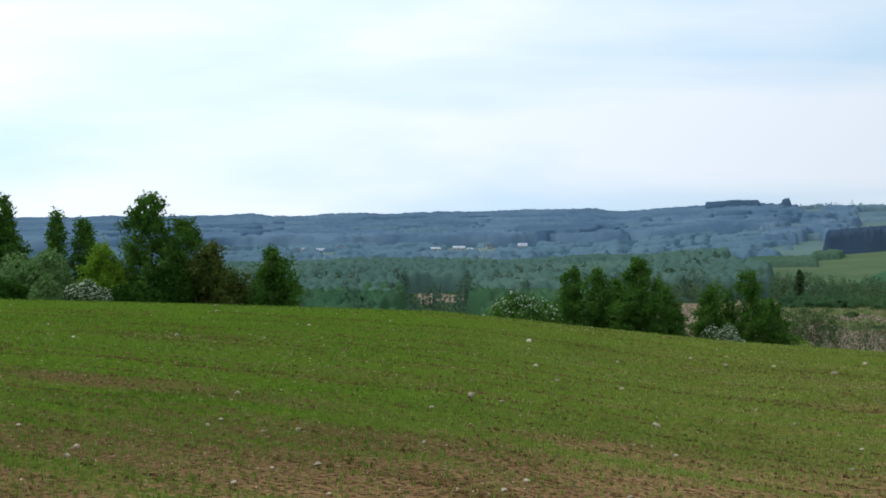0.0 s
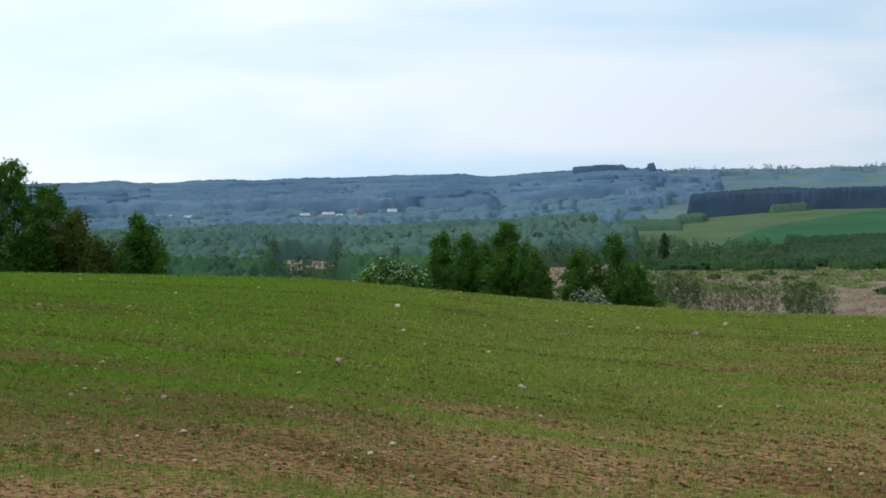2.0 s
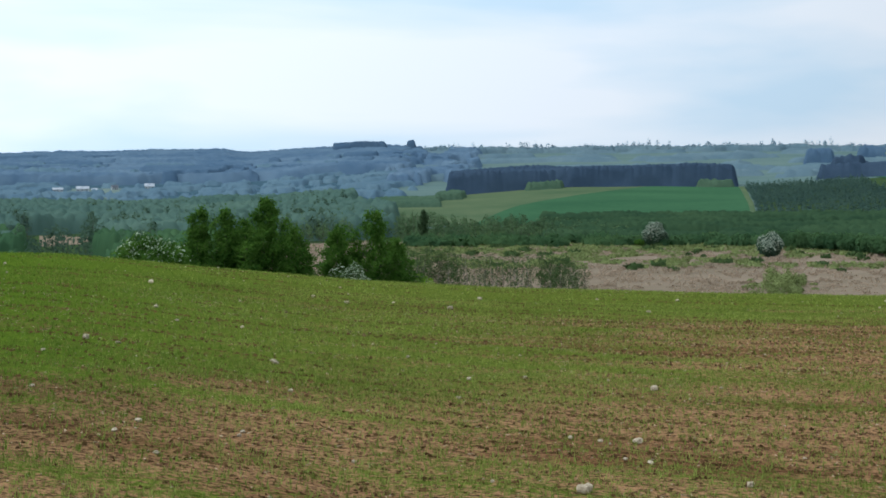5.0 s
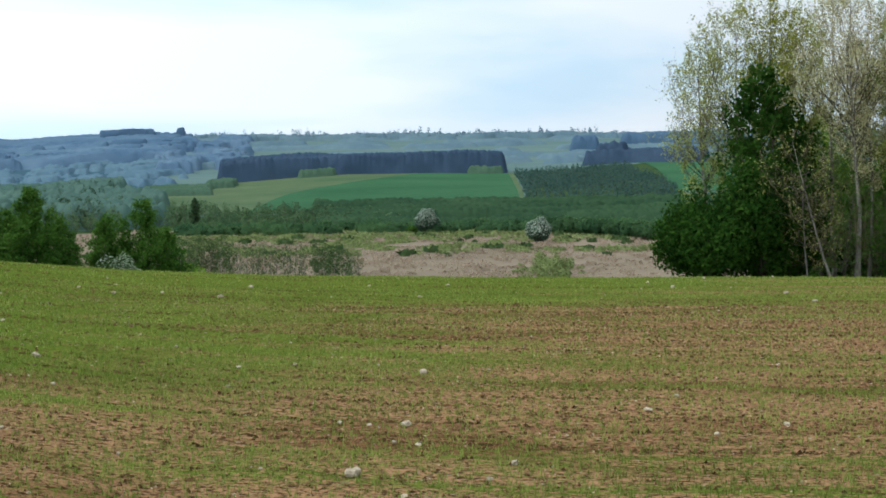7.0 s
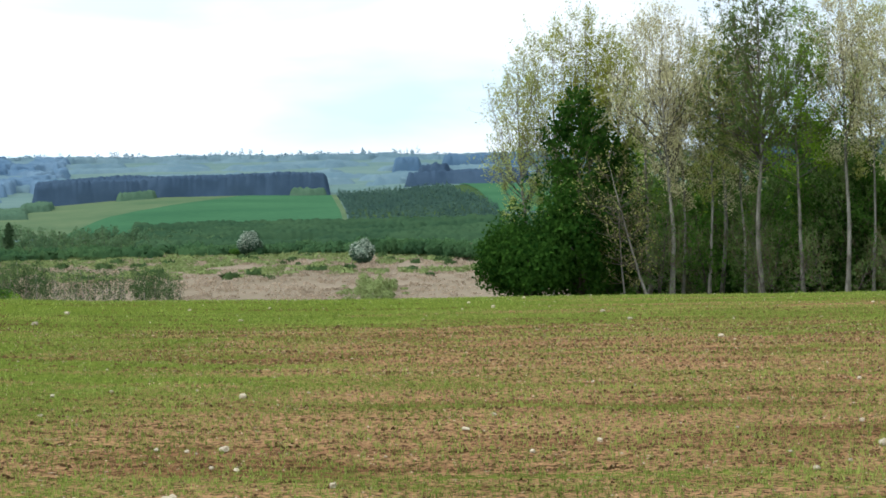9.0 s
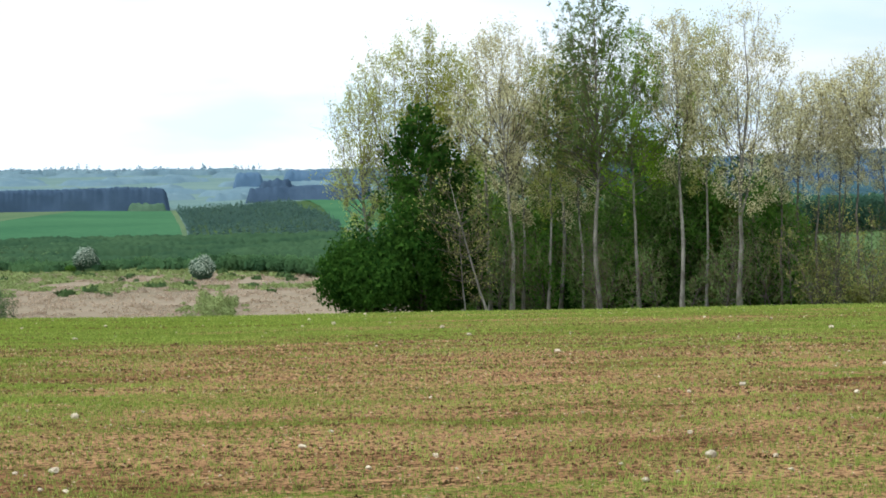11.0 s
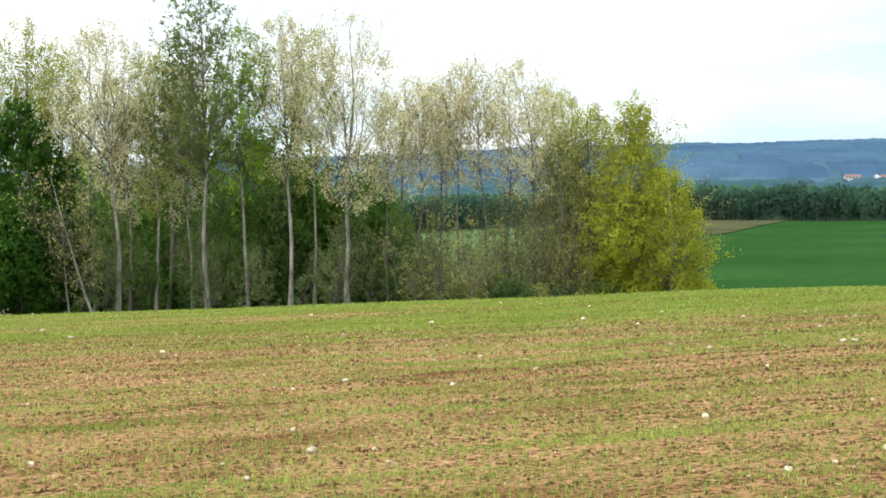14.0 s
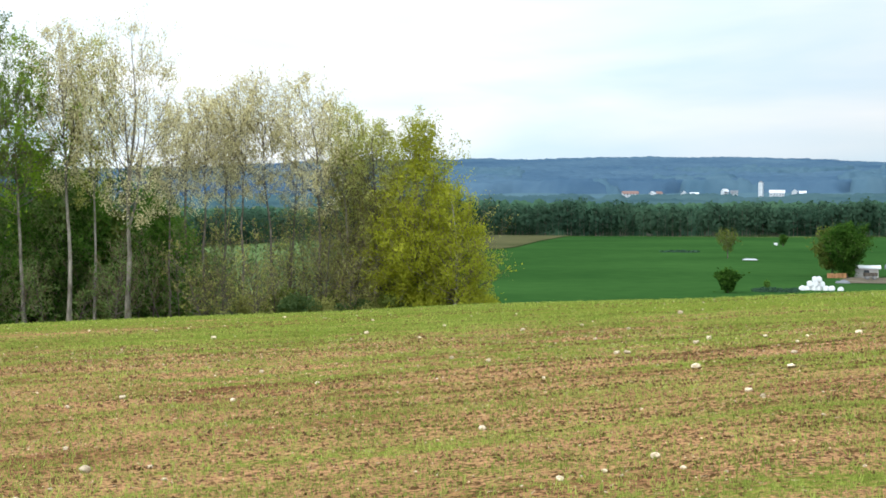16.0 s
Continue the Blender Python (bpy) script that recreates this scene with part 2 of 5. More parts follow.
L_SPROUT_LUSH = foliage("dense_cereal_sprout", (0.07, 0.13, 0.014), (0.2, 0.285, 0.045), 0.35, 0.5)
L_BIRCH = foliage("birch_leaf", (0.04, 0.10, 0.017), (0.115, 0.215, 0.035))
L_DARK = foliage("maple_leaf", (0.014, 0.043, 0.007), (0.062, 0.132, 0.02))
L_ASPEN = foliage("young_aspen_leaf", (0.27, 0.295, 0.06), (0.52, 0.52, 0.17), 0.45)
L_CATKIN = foliage("aspen_catkin", (0.42, 0.38, 0.18), (0.74, 0.67, 0.41), 0.45)
L_GREEN = foliage("poplar_leaf", (0.08, 0.14, 0.035), (0.2, 0.28, 0.09), 0.4)
L_POPLAR = foliage("dark_poplar_leaf", (0.075, 0.12, 0.03), (0.17, 0.23, 0.07), 0.4)
L_OLIVE = foliage("olive_spring_leaf", (0.16, 0.17, 0.045), (0.34, 0.34, 0.11), 0.4)
L_YELLOW = foliage("willow_spring_leaf", (0.2, 0.225, 0.016), (0.41, 0.42, 0.05), 0.45)
L_THICKET = foliage("marsh_willow_leaf", (0.16, 0.2, 0.07), (0.28, 0.32, 0.12))
L_BRIGHT = foliage("spring_leaf", (0.135, 0.245, 0.02), (0.25, 0.38, 0.04))
L_SILVER = foliage("silver_leaf", (0.11, 0.19, 0.055), (0.22, 0.33, 0.12))
L_BLOSSOM = foliage("white_blossom", (0.36, 0.45, 0.28), (0.62, 0.68, 0.50))
L_PALETOP = foliage("pale_willow_flower", (0.44, 0.51, 0.38), (0.7, 0.74, 0.6), 0.4)
L_BROWN = foliage("bronze_leaf", (0.07, 0.098, 0.02), (0.145, 0.172, 0.04))
L_ALDER = foliage("alder_leaf", (0.05, 0.088, 0.03), (0.105, 0.155, 0.056))
# leaves of the distant woods lean to blue-green, haze mixed into the colour
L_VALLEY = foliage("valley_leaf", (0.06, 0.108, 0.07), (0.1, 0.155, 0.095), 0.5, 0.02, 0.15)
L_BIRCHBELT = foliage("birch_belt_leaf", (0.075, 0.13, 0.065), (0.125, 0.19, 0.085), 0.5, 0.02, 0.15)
L_BELT = foliage("belt_leaf", (0.05, 0.11, 0.05), (0.105, 0.185, 0.07), 0.5, 0.03, 0.15)
M_STRAW = material("straw_bits", (0.2, 0.15, 0.08), (0.4, 0.33, 0.21), 4.0, 30.0, bump=0)
L_BELT_DARK = foliage("mixed_wood_leaf", (0.03, 0.068, 0.045), (0.052, 0.098, 0.058), 0.5, 0.03, 0.15)
L_REED = foliage("dry_reed", (0.34, 0.262, 0.182), (0.44, 0.335, 0.238), 0.5, 0.03, 0.15)
L_YOUNG = foliage("young_spruce_needle", (0.055, 0.1, 0.085), (0.085, 0.14, 0.105), 0.5, 0.03, 0.15)
L_HILL = foliage("hazed_hill_leaf", (0.19, 0.275, 0.33), (0.26, 0.345, 0.385), 0.5, 0.006, 0.15)
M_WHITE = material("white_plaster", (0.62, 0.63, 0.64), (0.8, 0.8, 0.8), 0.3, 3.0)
# white walls of the far houses, dimmed and blued by painted haze
M_FARWHITE = material("hazed_white_plaster", (0.34, 0.37, 0.39), (0.46, 0.48, 0.5), 0.3, 3.0)
M_ROOF_RED = material("red_tile_roof", (0.15, 0.095, 0.088), (0.22, 0.15, 0.13), 0.3, 3.0)
M_ROOF_GREY = material("grey_roof", (0.35, 0.37, 0.4), (0.6, 0.62, 0.65), 0.2, 3.0)
M_ROOF_DARK = material("dark_roof", (0.1, 0.11, 0.13), (0.18, 0.19, 0.2), 0.2, 3.0)
M_PANE = material("window_glass", (0.03, 0.035, 0.04), (0.06, 0.07, 0.08), 1.0, 5.0, rough=0.1, bump=0)
M_WRAP = material("white_bale_wrap", (0.55, 0.56, 0.58), (0.7, 0.7, 0.71), 1.0, 9.0, rough=0.4, bump=0.4)
M_BOARD = material("orange_brown_board", (0.22, 0.11, 0.05), (0.38, 0.2, 0.1), 1.0, 9.0, per="object")
M_CONCRETE = material("weathered_concrete", (0.3, 0.29, 0.27), (0.48, 0.46, 0.43), 0.6, 8.0)
M_WATER = material("pond_water", (0.6, 0.65, 0.68), (0.75, 0.78, 0.8), 0.1, 2.0, rough=0.15, bump=0)


# ---- numbers of the land: bearing in degrees clockwise from +y, distance in metres ----
def smooth(x):
    x = np.clip(x, 0.0, 1.0)
    return x * x * (3 - 2 * x)


def lattice(ix, iy, seed):
    h = (ix.astype(np.int64) * 374761393 + iy.astype(np.int64) * 668265263 + seed * 1442695041) & 0xFFFFFFFF
    h = ((h ^ (h >> 13)) * 1274126177) & 0xFFFFFFFF
    return ((h ^ (h >> 16)) & 0xFFFF) / 65535.0


def value_noise(x, y, seed=0):
    x, y = np.asarray(x, float), np.asarray(y, float)
    ix, iy = np.floor(x), np.floor(y)
    fx, fy = smooth(x - ix), smooth(y - iy)
    a, b = lattice(ix, iy, seed), lattice(ix + 1, iy, seed)
    c, d = lattice(ix, iy + 1, seed), lattice(ix + 1, iy + 1, seed)
    return (a * (1 - fx) + b * fx) * (1 - fy) + (c * (1 - fx) + d * fx) * fy


SLOPE_AZ = (-60, -30, -17, 0, 6, 11, 17, 25, 30, 43, 56, 61, 70, 76.5, 95, 140)
SLOPE = (-.01, -.017, -.0167, -.0032, .0088, .0178, .0243, .0278, .0285, .0273, .022, .0177, .0129, .0064, 0, -.01)
BOW = 0.00044
FAR_R = (300, 700, 860, 1000, 1300, 1600, 2000, 2600, 3200, 4800)
FAR = {-30: (-30, -30, -30, -30, -30, -26, -17, 5, 38, 30),
       5: (-30, -30, -30, -30, -28, -22, -15, 8, 40, 30),
       13: (-30, -30, -28, -22, -18, -10, 0, 22, 52, 45),
       20: (-30, -30, -27, -19, -10, -8, -2, 24, 50, 45),
       26: (-30, -30, -27, -19, -10, -8, 2, 26, 50, 45),
       31: (-30, -30, -27, -18, -4, -2, 8, 28, 46, 45),
       45: (-22, -22, -20, -18, -10, 0, 12, 40, 50, 40),
       60: (-15, -15.5, -15, -14, -9, 0, 22, 56, 60, 40),
       80: (-15, -15.5, -15, -14, -9, 0, 20, 52, 56, 40),
       200: (-10, -10, -10, -10, -10, -8, -5, 0, 5, 10)}


def ground_z(az, r):
    """Height of the land (the eye's foot is at 0)."""
    az, r = np.asarray(az, float), np.asarray(r, float)
    a = np.interp(az, SLOPE_AZ, SLOPE)
    near = -a * r - BOW * np.minimum(r, 120.0) ** 2 - 2 * BOW * 120.0 * np.maximum(r - 120.0, 0.0)
    keys = sorted(FAR)
    cols = np.stack([np.interp(r, FAR_R, FAR[k]) for k in keys] + [np.interp(r, FAR_R, FAR[-30])])
    pos = np.interp(np.where(az < -30, az + 360, az), keys + [330], np.arange(len(keys) + 1))
    i = np.clip(np.floor(pos).astype(int), 0, len(keys) - 1)
    f = smooth(pos - i)
    j = np.arange(r.size).reshape(r.shape)
    flat = cols.reshape(len(keys) + 1, -1)
    far = flat[i.ravel(), j.ravel()].reshape(r.shape) * (1 - f) + flat[(i + 1).ravel(), j.ravel()].reshape(r.shape) * f
    k = 1.8
    z = np.where(r < 60, near, np.maximum(near, far) + k * np.log1p(np.exp(-np.abs(near - far) / k)) - 0)
    return z


def at_(az, r, up=0.0):
    s = radians(az)
    return Vector((r * math.sin(s), r * math.cos(s), float(ground_z(np.array([az]), np.array([r]))[0]) + up))


def relief(x, y):
    """Low swells of the tilled soil near by."""
    near = smooth((45 - np.hypot(x, y)) / 30)
    return near * 0.05 * (value_noise(x / 0.9, y / 0.9, 11) - 0.5)


def z_xy(x, y):
    return ground_z(np.degrees(np.arctan2(x, y)), np.hypot(x, y)) + relief(x, y)


def crop_cover(x, y):
    """How much young crop covers the soil, 0 to 1: patchy, drawn out along the drill rows, thicker away over the crest."""
    s, c = math.sin(radians(ROW_AZ)), math.cos(radians(ROW_AZ))
    u, v = x * s + y * c, x * c - y * s
    n = 0.26 * value_noise(u / 2.2, v / 6.0, 1) + 0.36 * value_noise(u / 0.5, v / 6.0, 2) + 0.38 * value_noise(u / 0.2, v / 1.6, 3)
    r = np.hypot(x, y)
    left = np.clip(-v / 28.0, -0.12, 0.16) + 0.34 * smooth((-v - 2) / 7) * smooth((r - 9.5) / 5) + 0.2 * smooth((np.degrees(np.arctan2(x, y)) - 30) / 28)
    return np.clip((n - 0.5) * 1.75 + 0.235 + 0.62 * smooth((r - 9) / 40.0) + left, 0, 1)


# ---- mesh helpers ----
def mesh_from(name, verts, faces, mat, sides=4):
    """A mesh from an array of vertices and an array of equal-sided faces."""
    me = bpy.data.meshes.new(name)
    verts, faces = np.asarray(verts, np.float32), np.asarray(faces, np.int32)
    me.vertices.add(len(verts))
    me.vertices.foreach_set("co", verts.ravel())
    me.loops.add(faces.size)
    me.loops.foreach_set("vertex_index", faces.ravel())
    me.polygons.add(len(faces))
    me.polygons.foreach_set("loop_start", np.arange(0, faces.size, faces.shape[1], dtype=np.int32))
    me.update(calc_edges=True)
    if mat is not None:
        me.materials.append(mat)
    return me


def shade_smooth(me):
    me.polygons.foreach_set("use_smooth", np.ones(len(me.polygons), bool))
    return me


def child(name, me, parent, label=""):
    ob = new(name, me)
    ob.parent = parent
    return tagged(ob, label=label)


def part(name, bm, mat, parent, label=""):
    me = bpy.data.meshes.new(name)
    bm.to_mesh(me)
    bm.free()
    me.materials.append(mat)
    return child(name, me, parent, label)


def blades_at(centres, size, rng, normals=None, stretch=1.0, tilt=0.6):
    """Leaf-like blades round the given centres: (vertices, faces). size: number or array."""
    n = len(centres)
    size = np.broadcast_to(np.asarray(size, float), (n,))[:, None]
    nr = rng.normal(size=(n, 3))
    if normals is not None:
        nr = normals + tilt * nr
    nr /= np.linalg.norm(nr, axis=1, keepdims=True) + 1e-9
    a = np.cross(nr, rng.normal(size=(n, 3)))
    a /= np.linalg.norm(a, axis=1, keepdims=True) + 1e-9
    b = np.cross(nr, a)
    j = rng.uniform(0.7, 1.3, (n, 1)) * size * 0.5
    v = np.stack([centres + a * j * stretch * 1.5, centres - a * j * stretch * 0.7 + b * j * 1.1, centres - a * j * stretch * 0.7 - b * j * 1.1], 1).reshape(-1, 3)
    return v, np.arange(3 * n).reshape(n, 3)


class Tubes:
    """Tapered tubes gathered into one mesh."""

    def __init__(self):
        self.v, self.f, self.n = [], [], 0

    def add(self, pts, radii, sides):
        pts, radii = np.asarray(pts, float), np.asarray(radii, float)
        k = len(pts)
        if sides == 2:                                 # a twig: a thin ribbon
            w = np.cross(pts[-1] - pts[0], (0.3, 0.5, 0.8))
            w = w / (np.linalg.norm(w) + 1e-9) * 1.3
            self.v.append(np.stack([pts - w * radii[:, None], pts + w * radii[:, None]], 1).reshape(-1, 3))
            i = np.arange(k - 1)[:, None] * 2
            self.f.append(i + np.array([[0, 1, 3, 2]]) + self.n)
            self.n += 2 * k
            return
        t = np.gradient(pts, axis=0)
        t /= np.linalg.norm(t, axis=1, keepdims=True) + 1e-9
        ref = np.where(np.abs(t[:, 2:3]) > 0.8, np.array([[1.0, 0, 0]]), np.array([[0, 0, 1.0]]))
        a = np.cross(t, ref)
        a /= np.linalg.norm(a, axis=1, keepdims=True) + 1e-9
        b = np.cross(t, a)
        th = np.arange(sides) * 2 * math.pi / sides
        ring = a[:, None] * np.cos(th)[None, :, None] + b[:, None] * np.sin(th)[None, :, None]
        self.v.append((pts[:, None] + ring * radii[:, None, None]).reshape(-1, 3))
        i, j = np.meshgrid(np.arange(k - 1), np.arange(sides), indexing="ij")
        j2 = (j + 1) % sides
        q = np.stack([i * sides + j, i * sides + j2, (i + 1) * sides + j2, (i + 1) * sides + j], -1).reshape(-1, 4)
        self.f.append(q + self.n)
        self.n += k * sides

    def mesh(self, name, mat):
        return shade_smooth(mesh_from(name, np.concatenate(self.v), np.concatenate(self.f), mat))


# ---- trees ----
CROWNS = {"column": (0.4, 1.9, 0.5), "round": (0.58, 2.2, 0.3), "egg": (0.3, 1.35, 0.55), "cone": (0.2, 1.1, 0.6)}


def crown_width(g, crown):
    """The crown's half width, 0 to 1, at the share g of its height: widest at the first number, its top rounder the higher the second, its foot as wide as the third."""
    wide, top, foot = CROWNS[crown]
    g = np.clip(g, 0, 1)
    return np.where(g < wide, foot + (1 - foot) * (g / wide) ** 0.8, np.maximum(1 - (np.maximum(g - wide, 0) / (1 - wide)) ** top, 0) ** 0.62)


def tree(name, place, h, label, bark=M_BARK, leaf=L_ASPEN, trunk_r=0.17, base=0.3, spread=0.2, limbs=34, rise=50, leaves=2500, leaf_size=0.16,
         lean=(0, 0), fork=0, seed=1, crown="column", category="tree", twig=None, stretch=1.4, subs=5, tw=4, group="", stems=1, scatter=0.18, clump=1.5, lift=15, droop=0.0, shell=0.5):
    """A tree: a trunk whose limbs climb and curve out to fill a crown of the named shape, with branches and twigs, and leaves about the twigs.
    base: where the crown begins; spread: its radius, both as shares of the height; rise: degrees by which limbs climb; shell: how far out the limbs end at least."""
    rng = np.random.default_rng(seed)
    thing = tagged(new(name), label, category, group)
    thing.location = place
    wood, arms, fine = Tubes(), Tubes(), Tubes()
    tips = []
    for s in range(stems):
        off = np.array([0, 0]) if stems == 1 else rng.normal(size=2) * 0.10 * h * spread * 4
        hh = h * (1 if s == 0 else rng.uniform(0.7, 0.97))
        k = 13
        u = np.linspace(0, 1, k)
        wob = np.cumsum(np.cumsum(rng.normal(size=(k, 2)) * 0.0045 * hh, axis=0) * 0.5 + rng.normal(size=(k, 2)) * 0.003 * hh, axis=0)
        wob = (wob - wob[0]) - u[:, None] * (wob[-1] - wob[0]) * 0.7
        splay = off * 1.5
        path = np.column_stack([off[0] + wob[:, 0] + (lean[0] * hh + splay[0]) * u, off[1] + wob[:, 1] + (lean[1] * hh + splay[1]) * u, u * hh * 0.95 - 0.3 * (u == 0)])
        rad = trunk_r * (1 - 0.9 * u ** 0.85) * (1 + 0.5 * np.exp(-u * 30))
        wood.add(path, rad, 8)
        paths = [(path, rad)]
        for _ in range(fork):
            i0 = int(rng.uniform(0.25, 0.45) * (k - 1))
            a = rng.uniform(0, 2 * math.pi)
            uu = np.linspace(0, 1, 7)
            ln = hh * (0.9 - u[i0]) * rng.uniform(0.75, 0.95)
            out = 0.4 * spread * hh * uu ** 0.6
            p = path[i0] + np.column_stack([math.cos(a) * out, math.sin(a) * out, ln * uu]) + rng.normal(size=(7, 3)) * 0.006 * hh * uu[:, None]
            rr = rad[i0] * 0.7 * (1 - 0.88 * uu)
            wood.add(p, rr, 6)
            paths.append((p, rr))
        count = max(4, limbs // max(1, stems // 2))
        up_ = np.linspace(0.02, 0.98, 60)
        share = (crown_width(up_, crown) + 0.15) * (0.6 + 0.9 * up_ if crown == "round" else 1.0)
        heights = np.interp((np.arange(count) + rng.uniform(size=count)) / count, np.concatenate([[0], np.cumsum(share) / share.sum()]), np.linspace(0, 1, 61))
        turn = rng.uniform(0, 6.28)
        for n_, g in enumerate(heights):
            ang = turn + 2.4 * n_ + rng.normal() * 0.35
            zt = hh * (base + (1 - base) * g)
            ro = hh * spread * float(crown_width(g, crown)) * rng.uniform(shell, 1.0)
            axis = np.array([np.interp(zt, path[:, 2], path[:, 0]), np.interp(zt, path[:, 2], path[:, 1])])
            goal = np.array([axis[0] + ro * math.cos(ang), axis[1] + ro * math.sin(ang), zt])
            p_, r_ = paths[rng.integers(len(paths))]
            za = zt - ro * math.tan(radians(min(72, max(4, rise + rng.normal() * 8 + lift * g))))
            za = min(max(za, base * hh * rng.uniform(0.75, 1.1) + 0.35 * (zt - base * hh), p_[0, 2]), p_[-1, 2] * 0.97)
            o = np.array([np.interp(za, p_[:, 2], p_[:, 0]), np.interp(za, p_[:, 2], p_[:, 1]), za])
            ln = np.linalg.norm(goal - o)
            mid = o + (goal - o) * np.array([0.62, 0.62, 0.38])
            uu = np.linspace(0, 1, 6)[:, None]
            curve = o * (1 - uu) ** 2 + mid * 2 * uu * (1 - uu) + goal * uu ** 2 + rng.normal(size=(6, 3)) * 0.035 * ln * uu
            lr = max(0.014, min(0.55 * np.interp(za, p_[:, 2], r_), 0.01 * ln + 0.01))
            arms.add(curve, lr * (1 - 0.82 * uu[:, 0]), 3)
            tips.append(curve[3:])
            run = curve[5] - curve[3]
            run /= np.linalg.norm(run) + 1e-9
            for _ in range(subs):
                w = rng.uniform(1.6, 5.0)
                q0 = curve[int(w)] + (curve[min(int(w) + 1, 5)] - curve[int(w)]) * (w - int(w))
                dd = run + rng.normal(size=3) * 0.6
                dd[2] += 0.3 - 1.2 * droop
                dd /= np.linalg.norm(dd)
                l2 = ln * rng.uniform(0.14, 0.34) + 0.02 * hh
                q = q0 + dd * l2 * np.linspace(0, 1, 3)[:, None] + rng.normal(size=(3, 3)) * 0.05 * l2
                q[2, 2] -= droop * l2 * 0.4
                fine.add(q, max(lr * 0.28, 0.008) * np.array([1, 0.7, 0.4]), 2)
                tips.append(q[1:])
                for _ in range(tw):
                    dt = dd + rng.normal(size=3) * 0.7
                    dt[2] -= droop
                    dt /= np.linalg.norm(dt)
                    q3 = q[0] + (q[2] - q[0]) * rng.uniform(0.3, 1)
                    e = np.stack([q3, q3 + dt * l2 * rng.uniform(0.35, 0.75)])
                    fine.add(e, np.array([max(lr * 0.12, 0.0055), max(lr * 0.07, 0.0035)]), 2)
                    tips.append(e)
    child("trunk", wood.mesh("trunk", bark), thing)
    tagged(child("limb_spray", arms.mesh("limb_spray", M_LIMB), thing), kind="stuff")
    if fine.n:
        tagged(child("twig_spray", fine.mesh("twig_spray", twig or M_TWIG), thing), kind="stuff")
    tips = np.concatenate(tips)
    if leaves:
        weight = rng.uniform(0, 1, len(tips)) ** clump
        c = tips[rng.choice(len(tips), leaves, p=weight / weight.sum())] + rng.normal(size=(leaves, 3)) * scatter
        c[:, 2] = np.maximum(c[:, 2], 0.05)
        v, f = blades_at(c, leaf_size, rng, stretch=stretch)
        child("crown", mesh_from("crown", v, f, leaf), thing)
    return thing


def bush(name, place, w, h, label, leaf=L_DARK, count=2500, leaf_size=0.3, seed=1, lobes=9, category="bush", bark=M_BARK_DARK, flower=None, group="", flowers=500):
    """A dense bush or low-crowned tree: short stems, and leaves in lobes with an uneven outline."""
    rng = np.random.default_rng(seed)
    thing = tagged(new(name), label, category, group)
    thing.location = place
    wood = Tubes()
    cs, ns = [], []
    for i in range(lobes):
        ang, rr = rng.uniform(0, 2 * math.pi), (w * 0.5) * rng.uniform(0.15, 0.72)
        top = h * (1 - 0.55 * (rr / (w * 0.5)) ** 1.6)
        c = np.array([rr * math.cos(ang), rr * math.sin(ang), top * rng.uniform(0.35, 0.72)])
        sz = np.array([w * 0.24, w * 0.24, top * 0.33]) * rng.uniform(0.8, 1.2)
        d = rng.normal(size=(count // lobes, 3))
        d /= np.linalg.norm(d, axis=1, keepdims=True)
        p = c + d * sz * rng.uniform(0.55, 1.12, (len(d), 1)) ** 0.6
        cs.append(p)
        ns.append(d)
        uu = np.linspace(0, 1, 4)[:, None]
        wood.add(np.array([0, 0, -0.1]) + (c - np.array([0, 0, -0.1])) * uu + rng.normal(size=(4, 3)) * 0.04 * h * uu, 0.014 * h * (1.1 - 0.8 * uu[:, 0]), 5)
    c, n = np.concatenate(cs), np.concatenate(ns)
    keep = c[:, 2] > 0.02
    c, n = c[keep], n[keep]
    child("stems", wood.mesh("stems", bark), thing)
    v, f = blades_at(c, leaf_size, rng, n, 1.25, 0.7)
    child("crown", mesh_from("crown", v, f, leaf), thing)
    if flower is not None:
        pool = np.nonzero(c[:, 2] > h * rng.uniform(0.2, 0.75, len(c)))[0]
        pick = rng.choice(pool, min(flowers, len(pool)), replace=False)
        v, f = blades_at(c[pick] + n[pick] * leaf_size * 0.35, leaf_size * 0.9, rng, n[pick], 1.0, 0.5)
        child("blossom", mesh_from("blossom", v, f, flower), thing, "clusters of white blossom")
    return thing


